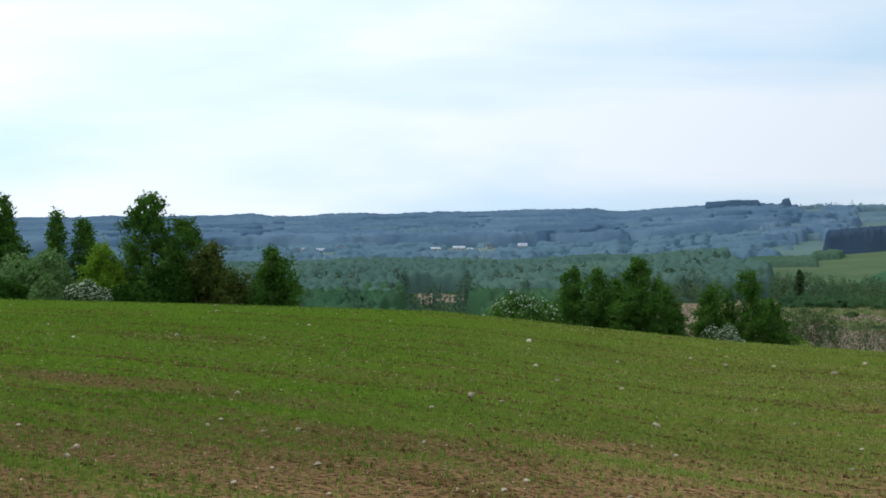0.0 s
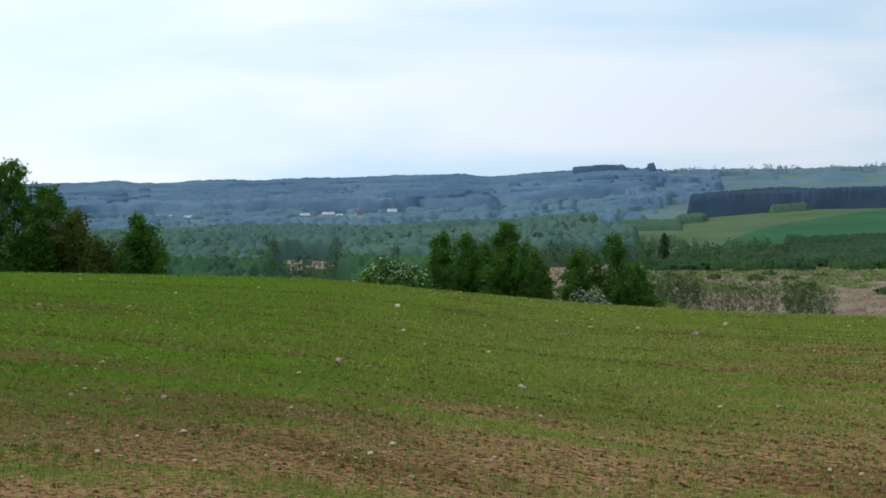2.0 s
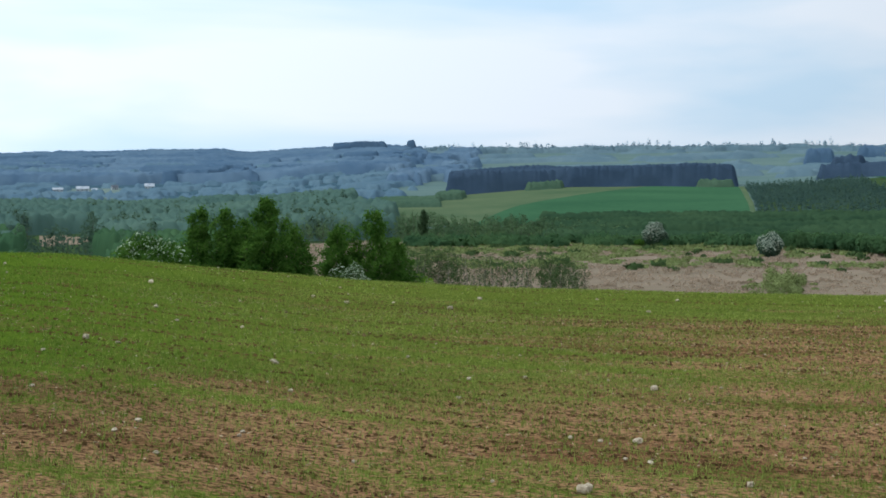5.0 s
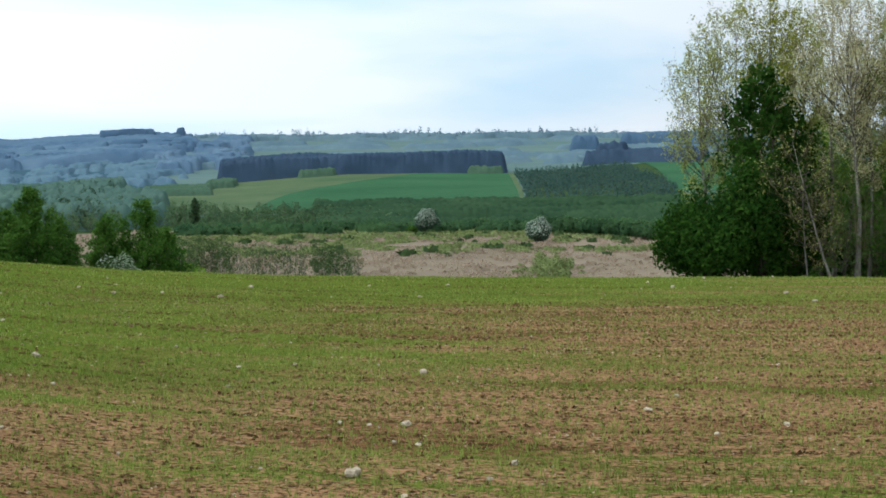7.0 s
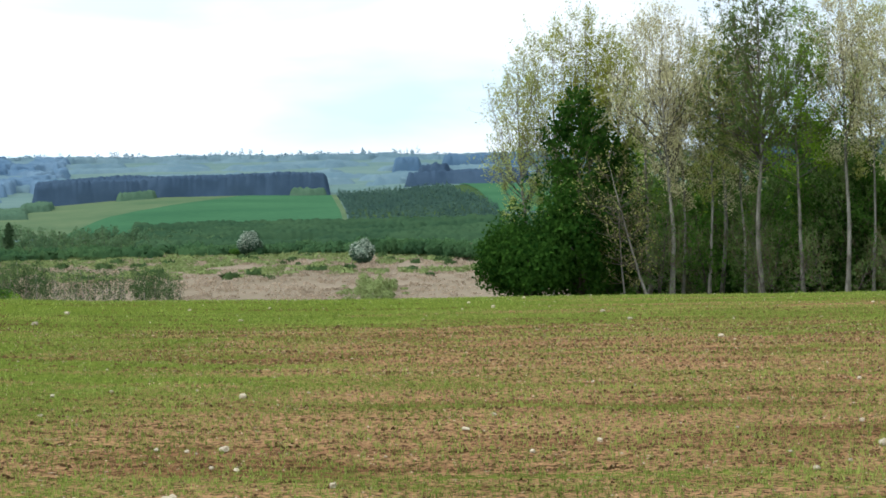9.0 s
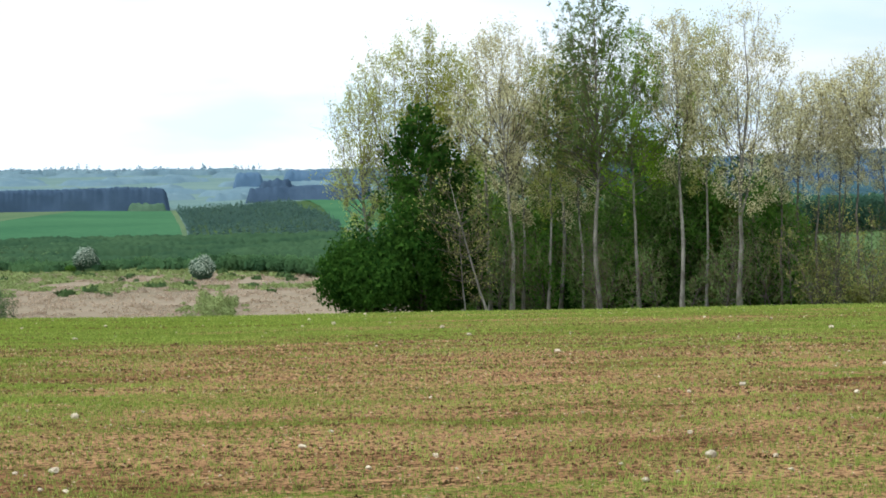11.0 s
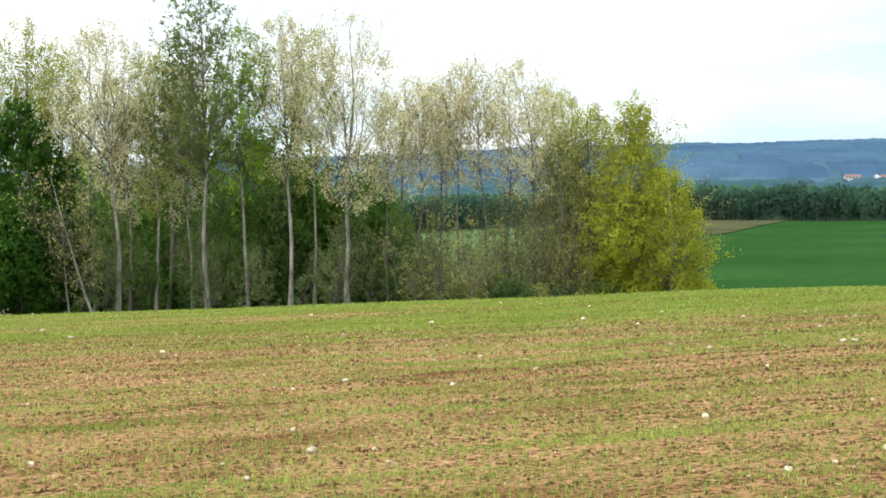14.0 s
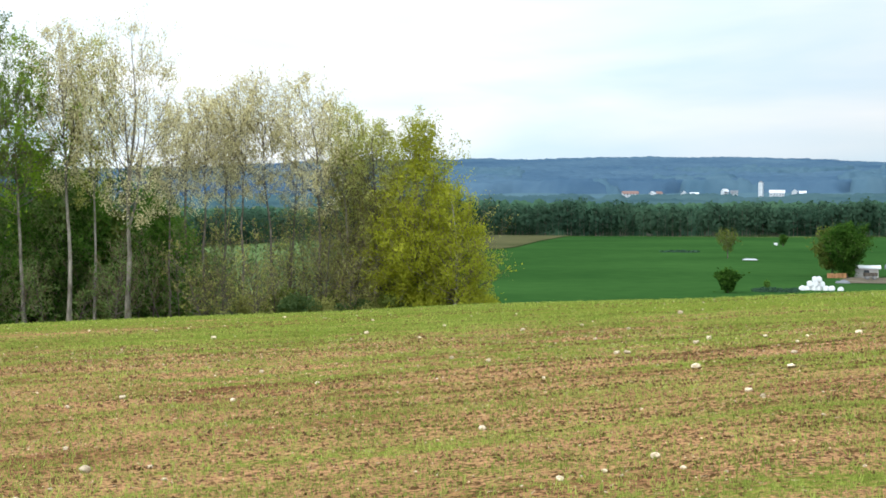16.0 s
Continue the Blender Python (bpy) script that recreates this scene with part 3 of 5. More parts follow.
def wood_mass(name, label, az, r, h, w, mat, clumps, seed, cone=False, category="forest", trunks=None, clump_size=1.0):
    """A wood too far off to count: each tree a body of leaf clumps over its stem, the clumps shaded as one rounded crown."""
    rng = np.random.default_rng(seed)
    s = np.radians(az)
    x, y, z = r * np.sin(s), r * np.cos(s), ground_z(az, r)
    n = len(x)
    d = rng.normal(size=(n, clumps, 3))
    d /= np.linalg.norm(d, axis=2, keepdims=True)
    h, w = np.broadcast_to(h, (n,)), np.broadcast_to(w, (n,))
    if cone:
        u = rng.uniform(0.04, 1, (n, clumps)) ** 1.35
        wid = w[:, None] * 0.5 * (1.03 - u) * rng.uniform(0.7, 1.15, (n, clumps))
        ang = rng.uniform(0, 2 * math.pi, (n, clumps))
        c = np.stack([x[:, None] + wid * np.cos(ang), y[:, None] + wid * np.sin(ang), z[:, None] + h[:, None] * u], -1)
        nr = np.stack([np.cos(ang), np.sin(ang), 0.5 + 0 * ang], -1)
        size = (w[:, None] * 0.42 * (1.15 - 0.8 * u))
    else:
        k = rng.uniform(0.75, 1.1, (n, clumps, 1))
        off = d * k * np.stack([w * 0.5, w * 0.5, h * 0.42], -1)[:, None]
        c = np.stack([x, y, z + h * 0.56], -1)[:, None] + off
        nr = d
        size = np.broadcast_to((w * 0.5)[:, None], (n, clumps)) * clump_size
    nr = nr.reshape(-1, 3)
    v, f = blades_at(c.reshape(-1, 3), size.reshape(-1), rng, nr, 1.2, 0.35)
    t3 = v.reshape(-1, 3, 3)
    turned = np.einsum("ij,ij->i", np.cross(t3[:, 1] - t3[:, 0], t3[:, 2] - t3[:, 0]), nr) < 0
    f[turned] = f[turned][:, ::-1]
    me = shade_smooth(mesh_from(name, v, f, mat))
    soft = nr * 0.75 + np.array([0, 0, 0.5])
    soft /= np.linalg.norm(soft, axis=1, keepdims=True)
    me.normals_split_custom_set_from_vertices(np.repeat(soft, 3, 0).tolist())
    ob = tagged(new(name, me), label, category, "", "stuff")
    if trunks is not None:
        t = np.stack([x, y, z], -1)
        a = np.array([[0.5, 0, 0], [-0.25, 0.43, 0], [-0.25, -0.43, 0]]) * 0.22
        lo = t[:, None] + a[None]
        hi = t[:, None] + 0.35 * a[None] + np.stack([0 * h, 0 * h, h * 0.85], -1)[:, None]
        v = np.concatenate([lo, hi], 1).reshape(-1, 3)
        q = np.array([[0, 1, 4, 3], [1, 2, 5, 4], [2, 0, 3, 5]])
        f = (np.arange(n)[:, None, None] * 6 + q[None]).reshape(-1, 4)
        child("trunks", mesh_from("trunks", v, f, trunks), ob)
    return ob


def domes(x, y, cell, seed):
    """Height, 0 to 1, of a roof of rounded crowns, one to each cell of the plan, unlike in place, width and height."""
    ix, iy = np.floor(x / cell), np.floor(y / cell)
    best = np.zeros_like(x)
    for dx in (-1, 0, 1):
        for dy in (-1, 0, 1):
            jx, jy = ix + dx, iy + dy
            cx, cy = (jx + 0.15 + 0.7 * lattice(jx, jy, seed)) * cell, (jy + 0.15 + 0.7 * lattice(jx, jy, seed + 1)) * cell
            wide = cell * (0.55 + 0.4 * lattice(jx, jy, seed + 2))
            d2 = ((x - cx) ** 2 + (y - cy) ** 2) / wide ** 2
            best = np.maximum(best, (0.62 + 0.38 * lattice(jx, jy, seed + 3)) * (1 - 0.8 * d2))
    return best


def canopy(name, label, a0, a1, r0, r1, h, mat, seed, da=0.085, dr=9.0, cell=13.0, amp=0.3, swell=None, kind="structure", category="backdrop", gaps=None, ragged=2.5):
    """The closed crown roof of a far wood, coming down to the ground at its edges. swell: (bearings, metres) by which its far side stands higher.
    gaps: (bearing scale, distance scale, threshold) of a noise that breaks the wood up into copses."""
    A, R = np.meshgrid(np.arange(a0, a1 + da, da), np.arange(r0, r1 + dr, dr), indexing="ij")
    x, y = R * np.sin(np.radians(A)), R * np.cos(np.radians(A))
    tall = 0.85 + 0.3 * value_noise(x / 60, y / 60, seed + 1)
    k = tall * (1 - amp + amp * domes(x, y, cell, seed) / 0.8 + 0.3 * amp * (value_noise(x / (0.22 * cell), y / (0.22 * cell), seed + 9) - 0.5))
    rim = np.minimum(np.minimum(A - a0, a1 - A) * np.radians(R), np.minimum(R - r0, r1 - R)) / cell
    edge = smooth(rim - ragged * 2.0 * np.maximum(value_noise(x / (3.5 * cell), y / (3.5 * cell), seed + 3) - 0.25, 0))
    if gaps:
        edge = edge * smooth((value_noise(A * gaps[0], R / gaps[1], seed + 5) + 0.25 * value_noise(A * gaps[0] * 4, R / gaps[1] * 3, seed + 6) - gaps[2]) * 7 + 0.1)
    z = ground_z(A, R) + 1.2 * (value_noise(x / 70, y / 70, 13) - 0.5) * smooth((R - 150) / 200) + h * k * edge - (1 - edge) * 2
    if swell:
        z = z + np.interp(A, *swell) * smooth((R - r0 - 0.25 * (r1 - r0)) / (0.5 * (r1 - r0)))
    na, nr = A.shape
    i, j = np.meshgrid(np.arange(na - 1), np.arange(nr - 1), indexing="ij")
    f = np.stack([i * nr + j, i * nr + j + 1, (i + 1) * nr + j + 1, (i + 1) * nr + j], -1).reshape(-1, 4)
    f = f[(edge.ravel()[f] > 0.01).any(1)]
    used, f = np.unique(f, return_inverse=True)
    me = shade_smooth(mesh_from(name, np.stack([x, y, z], -1).reshape(-1, 3)[used], f.reshape(-1, 4), mat))
    return tagged(new(name, me), label, category, "", kind)


# ---- ground ----
def build_ground():
    azs = np.concatenate([np.arange(-26, 86.01, 0.5), np.arange(90, 334, 6.0)])
    rs = np.concatenate([[0.01], np.linspace(0.6, 4.0, 8)[:-1], 4.0 * 1.02 ** np.arange(0, 165), 105 * 1.028 ** np.arange(0, 141)])
    A, R = np.meshgrid(azs, rs, indexing="ij")
    A_ = np.where(A > 180, A - 360, A)
    x, y = R * np.sin(np.radians(A)), R * np.cos(np.radians(A))
    z = ground_z(A_, R)
    z = z + relief(x, y)
    z = z + smooth((R - 150) / 200) * 1.2 * (value_noise(x / 70, y / 70, 13) - 0.5)
    na, nr = A.shape
    v = np.stack([x, y, z], -1).reshape(-1, 3)
    i, j = np.meshgrid(np.arange(na), np.arange(nr - 1), indexing="ij")
    i2 = (i + 1) % na
    f = np.stack([i * nr + j, i * nr + j + 1, i2 * nr + j + 1, i2 * nr + j], -1).reshape(-1, 4)
    me = mesh_from("ground", v, f, M_FIELD)
    for m in (M_MEADOW, M_REED, M_FLOOR, M_FARLAND, M_HILLFLOOR):
        me.materials.append(m)
    ca = A_[i, j].ravel()
    cr = R[i, j].ravel()
    wob = 1 + 0.12 * (value_noise(ca * 1.2, np.log(cr) * 14, 5) - 0.5)
    rr = cr * wob
    reach = np.interp(ca, (-30, 20, 28, 62, 66, 90), (140, 140, 95, 95, 125, 125))
    slot = np.zeros(len(ca), np.int32)
    slot[cr > reach] = 1
    slot[(rr > 330) & (ca < 48)] = 3
    marsh = (rr > 335) & (rr < 690) & (ca > 6) & (ca < 44)
    slot[marsh] = 2
    slot[(rr > 740) & (rr < 850) & (ca > -1.2) & (ca < 0.6)] = 2
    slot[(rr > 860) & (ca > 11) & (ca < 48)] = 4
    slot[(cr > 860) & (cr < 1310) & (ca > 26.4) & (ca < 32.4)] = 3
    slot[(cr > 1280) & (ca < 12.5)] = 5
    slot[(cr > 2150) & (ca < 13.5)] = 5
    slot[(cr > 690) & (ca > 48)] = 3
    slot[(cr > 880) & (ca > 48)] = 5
    me.polygons.foreach_set("material_index", slot)
    att = me.attributes.new("crop", "FLOAT", "POINT")
    att.data.foreach_set("value", (crop_cover(x, y) - 0.1 * (1 - smooth((R - 8) / 26))).astype(np.float32).ravel())
    lush = me.attributes.new("lush", "FLOAT", "POINT")
    lush.data.foreach_set("value", (smooth((13 - A_) / 19) * smooth((R - 7) / 5)).astype(np.float32).ravel())
    shade_smooth(me)
    return tagged(new("ground", me), "tilled field of young cereal on red-brown soil, falling to a valley", "ground", "", "structure")


def patch(name, label, mat, r0, r1, left, right, up=0.25, nr=40, na=50):
    """A field lying on the land between two distances; left and right give its bearings there, as functions of 0..1."""
    u, w = np.meshgrid(np.linspace(0, 1, nr), np.linspace(0, 1, na), indexing="ij")
    r = r0 + (r1 - r0) * u
    lo, hi = np.vectorize(left)(u), np.vectorize(right)(u)
    az = lo + (hi - lo) * w
    x, y = r * np.sin(np.radians(az)), r * np.cos(np.radians(az))
    z = ground_z(az, r) + 1.2 * (value_noise(x / 70, y / 70, 13) - 0.5) * smooth((r - 150) / 200) + up
    i, j = np.meshgrid(np.arange(nr - 1), np.arange(na - 1), indexing="ij")
    f = np.stack([i * na + j, i * na + j + 1, (i + 1) * na + j + 1, (i + 1) * na + j], -1).reshape(-1, 4)
    me = shade_smooth(mesh_from(name, np.stack([x, y, z], -1).reshape(-1, 3), f, mat))
    return tagged(new(name, me), label, "field", "", "structure")


build_ground()


def lerp(*pts):
    xs, ys = zip(*pts)
    return lambda u: float(np.interp(u, xs, ys))


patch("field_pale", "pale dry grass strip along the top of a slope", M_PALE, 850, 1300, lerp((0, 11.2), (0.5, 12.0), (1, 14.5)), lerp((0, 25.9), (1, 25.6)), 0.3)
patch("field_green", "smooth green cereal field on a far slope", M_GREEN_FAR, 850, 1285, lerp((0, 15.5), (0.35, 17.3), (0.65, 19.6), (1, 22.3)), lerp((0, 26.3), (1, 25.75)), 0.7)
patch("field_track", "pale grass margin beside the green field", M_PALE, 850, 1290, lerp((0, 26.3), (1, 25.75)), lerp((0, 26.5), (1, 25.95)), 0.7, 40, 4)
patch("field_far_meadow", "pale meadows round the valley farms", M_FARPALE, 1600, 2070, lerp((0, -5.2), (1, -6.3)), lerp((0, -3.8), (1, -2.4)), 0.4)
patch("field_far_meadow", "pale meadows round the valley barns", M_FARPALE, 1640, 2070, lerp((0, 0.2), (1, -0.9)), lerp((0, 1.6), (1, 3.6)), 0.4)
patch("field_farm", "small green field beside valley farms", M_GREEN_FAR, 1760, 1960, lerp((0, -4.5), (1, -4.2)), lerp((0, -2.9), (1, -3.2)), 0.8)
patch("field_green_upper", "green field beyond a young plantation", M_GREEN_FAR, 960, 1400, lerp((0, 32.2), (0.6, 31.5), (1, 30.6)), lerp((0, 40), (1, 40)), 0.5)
patch("field_right", "broad green cereal field beyond the crest", M_GREEN, 150, 690, lerp((0, 58), (1, 57)), lerp((0, 86), (1, 86)), 0.25, 60, 60)
patch("field_pasture", "light green pasture seen beyond the grove", M_PASTURE, 150, 690, lerp((0, 46), (1, 44)), lerp((0, 58), (1, 57)), 0.25, 50, 30)
patch("field_fallow", "brownish fallow strip by the wood", M_BROWN, 500, 695, lerp((0, 58), (1, 55)), lerp((0, 62), (1, 64.7)), 0.5)


# ---- far woods ----
rng = np.random.default_rng(7)


def scatter(n, a0, a1, r0, r1):
    az = rng.uniform(a0, a1, n)
    r = np.sqrt(rng.uniform(r0 * r0, r1 * r1, n))
    return az, r


# wooded hills on the skyline, blue haze painted into their colours
HILL_TOP = ((-20, -9, -7.4, -6.6, -5.2, -4.6, -2.8, -2.2, 0.3, 2.1, 3.5, 5.9, 6.8, 7.6, 9.8, 14), (0, 2, 4, -2, -1, 3, 4, 1, 5, 5, 6, 8, 1, 1, 2, 0))
RIDGE_TOP = ((42, 56, 61, 64, 66.5, 70, 72, 75, 77, 80, 87), (2, 6, 5, 6, 9, 10, 8, 2, -2, -4, -4))
canopy("backdrop_hill", "haze-blue wooded hills on the skyline", -19.5, 13.6, 2180, 3330, 16, M_HILL, 31, swell=HILL_TOP)
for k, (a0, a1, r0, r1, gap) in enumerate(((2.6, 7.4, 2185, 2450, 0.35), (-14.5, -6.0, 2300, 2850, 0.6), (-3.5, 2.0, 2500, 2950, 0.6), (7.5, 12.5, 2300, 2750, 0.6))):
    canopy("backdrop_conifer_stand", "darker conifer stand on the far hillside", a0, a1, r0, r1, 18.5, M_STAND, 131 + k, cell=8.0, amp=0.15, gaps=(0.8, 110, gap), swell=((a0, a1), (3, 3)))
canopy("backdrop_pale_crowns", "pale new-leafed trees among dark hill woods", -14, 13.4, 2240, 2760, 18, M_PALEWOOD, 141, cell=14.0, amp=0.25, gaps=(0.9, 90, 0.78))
canopy("backdrop_ridge", "haze-blue wooded ridge beyond the village", 42, 87, 1790, 2950, 15, M_RIDGE, 33, da=0.11, swell=RIDGE_TOP)
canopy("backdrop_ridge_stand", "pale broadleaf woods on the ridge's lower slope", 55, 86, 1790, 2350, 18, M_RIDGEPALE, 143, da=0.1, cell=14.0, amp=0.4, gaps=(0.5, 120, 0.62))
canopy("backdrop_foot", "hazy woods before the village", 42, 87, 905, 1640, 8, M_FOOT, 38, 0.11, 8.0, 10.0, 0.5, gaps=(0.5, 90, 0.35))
# copses, farm trees and hedges between valley and skyline, with haze in their colours
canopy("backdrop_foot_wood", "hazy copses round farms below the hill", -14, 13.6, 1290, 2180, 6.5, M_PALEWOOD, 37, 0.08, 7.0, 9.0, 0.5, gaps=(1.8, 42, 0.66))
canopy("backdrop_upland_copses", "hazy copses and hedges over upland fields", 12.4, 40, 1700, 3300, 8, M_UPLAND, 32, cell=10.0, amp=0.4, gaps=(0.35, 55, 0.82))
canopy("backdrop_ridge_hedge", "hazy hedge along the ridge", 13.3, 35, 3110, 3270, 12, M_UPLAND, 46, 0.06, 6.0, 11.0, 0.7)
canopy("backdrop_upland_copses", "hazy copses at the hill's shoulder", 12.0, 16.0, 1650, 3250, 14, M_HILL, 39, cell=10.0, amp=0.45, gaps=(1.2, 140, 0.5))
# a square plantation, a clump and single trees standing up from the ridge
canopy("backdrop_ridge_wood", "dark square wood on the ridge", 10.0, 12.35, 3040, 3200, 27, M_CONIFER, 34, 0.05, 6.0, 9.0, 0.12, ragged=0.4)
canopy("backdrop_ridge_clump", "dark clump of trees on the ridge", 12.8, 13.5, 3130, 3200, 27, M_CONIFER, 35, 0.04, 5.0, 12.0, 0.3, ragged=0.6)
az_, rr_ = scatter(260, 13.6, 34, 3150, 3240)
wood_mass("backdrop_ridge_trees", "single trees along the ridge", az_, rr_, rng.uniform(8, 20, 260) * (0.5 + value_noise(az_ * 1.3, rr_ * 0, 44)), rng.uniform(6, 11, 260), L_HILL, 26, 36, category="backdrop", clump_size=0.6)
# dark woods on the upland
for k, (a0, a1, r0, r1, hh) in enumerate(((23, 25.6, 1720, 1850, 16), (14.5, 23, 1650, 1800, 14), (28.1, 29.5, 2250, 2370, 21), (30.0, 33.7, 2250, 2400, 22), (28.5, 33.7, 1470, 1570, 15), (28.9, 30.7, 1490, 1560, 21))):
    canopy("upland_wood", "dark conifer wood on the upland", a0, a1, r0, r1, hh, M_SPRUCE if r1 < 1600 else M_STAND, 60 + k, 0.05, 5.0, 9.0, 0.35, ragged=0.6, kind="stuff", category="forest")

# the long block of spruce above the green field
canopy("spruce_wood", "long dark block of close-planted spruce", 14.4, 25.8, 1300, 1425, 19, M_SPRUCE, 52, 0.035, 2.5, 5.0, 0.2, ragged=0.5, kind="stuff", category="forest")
for k, (a0, a1, r0, r1, hh) in enumerate(((13.9, 15.4, 1180, 1295, 6), (17.5, 19.2, 1272, 1300, 6.5), (24.0, 25.7, 1272, 1300, 7), (11.6, 14.5, 1040, 1240, 4))):
    canopy("scrub_belt", "low green scrub along the wood's edge", a0, a1, r0, r1, hh, M_SCRUB, 155 + k, 0.05, 2.0, 4.5, 0.5, ragged=0.7, kind="stuff", category="forest")

# young plantation in rows
rows_a, rows_r = [], []
for rr in np.arange(905, 1300, 9.0):
    a0 = np.interp(rr, (905, 1300), (26.55, 26.05))
    a1 = np.interp(rr, (905, 1000, 1150, 1300), (32.4, 32.2, 31.2, 30.2))
    aa = np.arange(a0, a1, math.degrees(4.5 / rr))
    rows_a.append(aa + rng.normal(size=len(aa)) * 0.03)
    rows_r.append(np.full(len(aa), rr) + rng.normal(size=len(aa)))
rows_a, rows_r = np.concatenate(rows_a), np.concatenate(rows_r)
wood_mass("young_plantation", "young conifers planted in close rows on a slope", rows_a, rows_r, rng.uniform(3.5, 6.5, len(rows_a)), 4.2, L_YOUNG, 9, 61, cone=True)

# broadleaf valley woods, the farther ones tinted with haze
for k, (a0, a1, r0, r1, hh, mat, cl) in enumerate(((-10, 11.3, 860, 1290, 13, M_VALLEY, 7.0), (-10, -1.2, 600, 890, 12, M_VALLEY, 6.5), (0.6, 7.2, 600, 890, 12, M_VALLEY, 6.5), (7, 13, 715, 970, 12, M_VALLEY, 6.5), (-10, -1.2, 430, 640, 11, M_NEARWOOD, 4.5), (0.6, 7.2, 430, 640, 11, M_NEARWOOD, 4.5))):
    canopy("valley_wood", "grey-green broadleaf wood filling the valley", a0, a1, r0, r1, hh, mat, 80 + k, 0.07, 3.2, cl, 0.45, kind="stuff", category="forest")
n = 420
az_, rr_ = scatter(n, -10, 12, 430, 1100)
keep = ~((az_ > -1.4) & (az_ < 0.8) & (rr_ > 600)) & ~((az_ > 7) & (rr_ < 720)) & ~((az_ > 11) & (rr_ > 960))
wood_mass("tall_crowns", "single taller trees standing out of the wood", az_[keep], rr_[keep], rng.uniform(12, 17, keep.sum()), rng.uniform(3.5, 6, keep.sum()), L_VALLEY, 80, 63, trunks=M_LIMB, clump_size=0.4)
n = 400
az_, rr_ = scatter(n, 8, 21.5, 690, 850)
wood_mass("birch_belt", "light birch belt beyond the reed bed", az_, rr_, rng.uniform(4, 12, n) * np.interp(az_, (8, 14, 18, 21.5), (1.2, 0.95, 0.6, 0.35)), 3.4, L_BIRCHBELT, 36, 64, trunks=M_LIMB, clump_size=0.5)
canopy("scrub_slope", "young green trees below the plantation", 18, 36, 685, 905, 4.2, M_SLOPE, 65, 0.05, 2.0, 4.2, 0.6, kind="stuff", category="forest", gaps=(0.3, 22, 0.5))
n = 260
az_ = rng.uniform(26.8, 33, n)
rr_ = np.interp(az_, (26.8, 33), (640, 560)) + rng.uniform(-12, 12, n)
wood_mass("green_hedge", "fresh green row of young trees along the marsh", az_, rr_, rng.uniform(5, 8, n), 4, L_BELT, 44, 66, clump_size=0.5)
n = 170
az_, rr_ = scatter(n, 13, 27, 640, 690)
wood_mass("willow_scrub", "dark low willow scrub at the marsh edge", az_, rr_, rng.uniform(1.5, 4, n), 6, L_BELT, 26, 67)
n = 70
az_, rr_ = scatter(n, 9, 31, 480, 640)
wood_mass("marsh_bushes", "scattered low bushes in the marsh", az_, rr_, rng.uniform(0.5, 1.3, n), rng.uniform(2, 5, n), L_ALDER, 26, 68)
n = 90
az_, rr_ = 27.3 + rng.normal(size=n) * 0.62, rng.uniform(380, 440, n)
wood_mass("marsh_willows", "yellow-green willow thicket in the reeds", az_, rr_, rng.uniform(1.5, 5.2, n) * np.exp(-((az_ - 27.3) / 1.3) ** 2), 2.2, L_THICKET, 60, 69, clump_size=0.4)

n = 1900
az_, rr_ = scatter(n, 12, 34, 495, 665)
keep = value_noise(az_ * 1.5, rr_ / 22, 29) + 0.5 * smooth((rr_ - 560) / 90) > 0.46
wood_mass("sedge", "low green sedge and sallow in the marsh", az_[keep], rr_[keep], rng.uniform(0.4, 1.0, keep.sum()), rng.uniform(3, 7, keep.sum()), L_THICKET, 24, 75, clump_size=0.4)
n = 4200
az_, rr_ = scatter(n, 7, 34, 345, 680)
keep = value_noise(az_ * 0.8, rr_ / 14, 30) > 0.25
wood_mass("reeds", "standing dry reeds, pinkish beige", az_[keep], rr_[keep], rng.uniform(0.4, 0.9, keep.sum()), rng.uniform(2, 4, keep.sum()), L_REED, 12, 76, clump_size=0.36)
n = 130
az_, rr_ = scatter(n, 71.8, 73.4, 268, 276)
wood_mass("weeds", "dark weeds and rough grass by the farmyard", az_, rr_, rng.uniform(0.3, 0.9, n), rng.uniform(0.6, 1.4, n), L_BELT_DARK, 20, 77, clump_size=0.4)
n = 90
az_, rr_ = scatter(n, 68.2, 69.6, 470, 482)
wood_mass("weeds", "dark rough strip across the green field", az_, rr_, rng.uniform(0.4, 1.0, n), rng.uniform(1, 2.4, n), L_BELT_DARK, 16, 78, clump_size=0.5)

# woods beyond the right-hand field
canopy("far_belt_wood", "dark green mixed wood beyond the field", 43, 86, 716, 870, 14.5, M_BELTWOOD, 70, 0.07, 2.6, 6.5, 0.5, kind="stuff", category="forest")
n = 1300
az_ = rng.uniform(43, 86, n)
rr_ = 702 + 60 * rng.uniform(0, 1, n) ** 2
wood_mass("far_belt_edge", "dark green trees with pale stems at the wood's edge", az_, rr_, rng.uniform(13, 18, n) * (0.86 + 0.28 * value_noise(az_ * 1.2, rr_ / 60, 45)), rng.uniform(4, 6.4, n), L_BELT_DARK, 60, 71, trunks=M_LIMB, clump_size=0.42)


# ---- trees along the field's edge ----
def top_at(az, r, el):
    """The height of a tree on the land whose top stands at that elevation from the eye."""
    return r * math.tan(radians(el)) + EYE - at_(az, r).z


def edge_tree(name, az, r, el, label, **kw):
    return tree(name, at_(az, r), top_at(az, r, el) * 0.995, label, **kw)


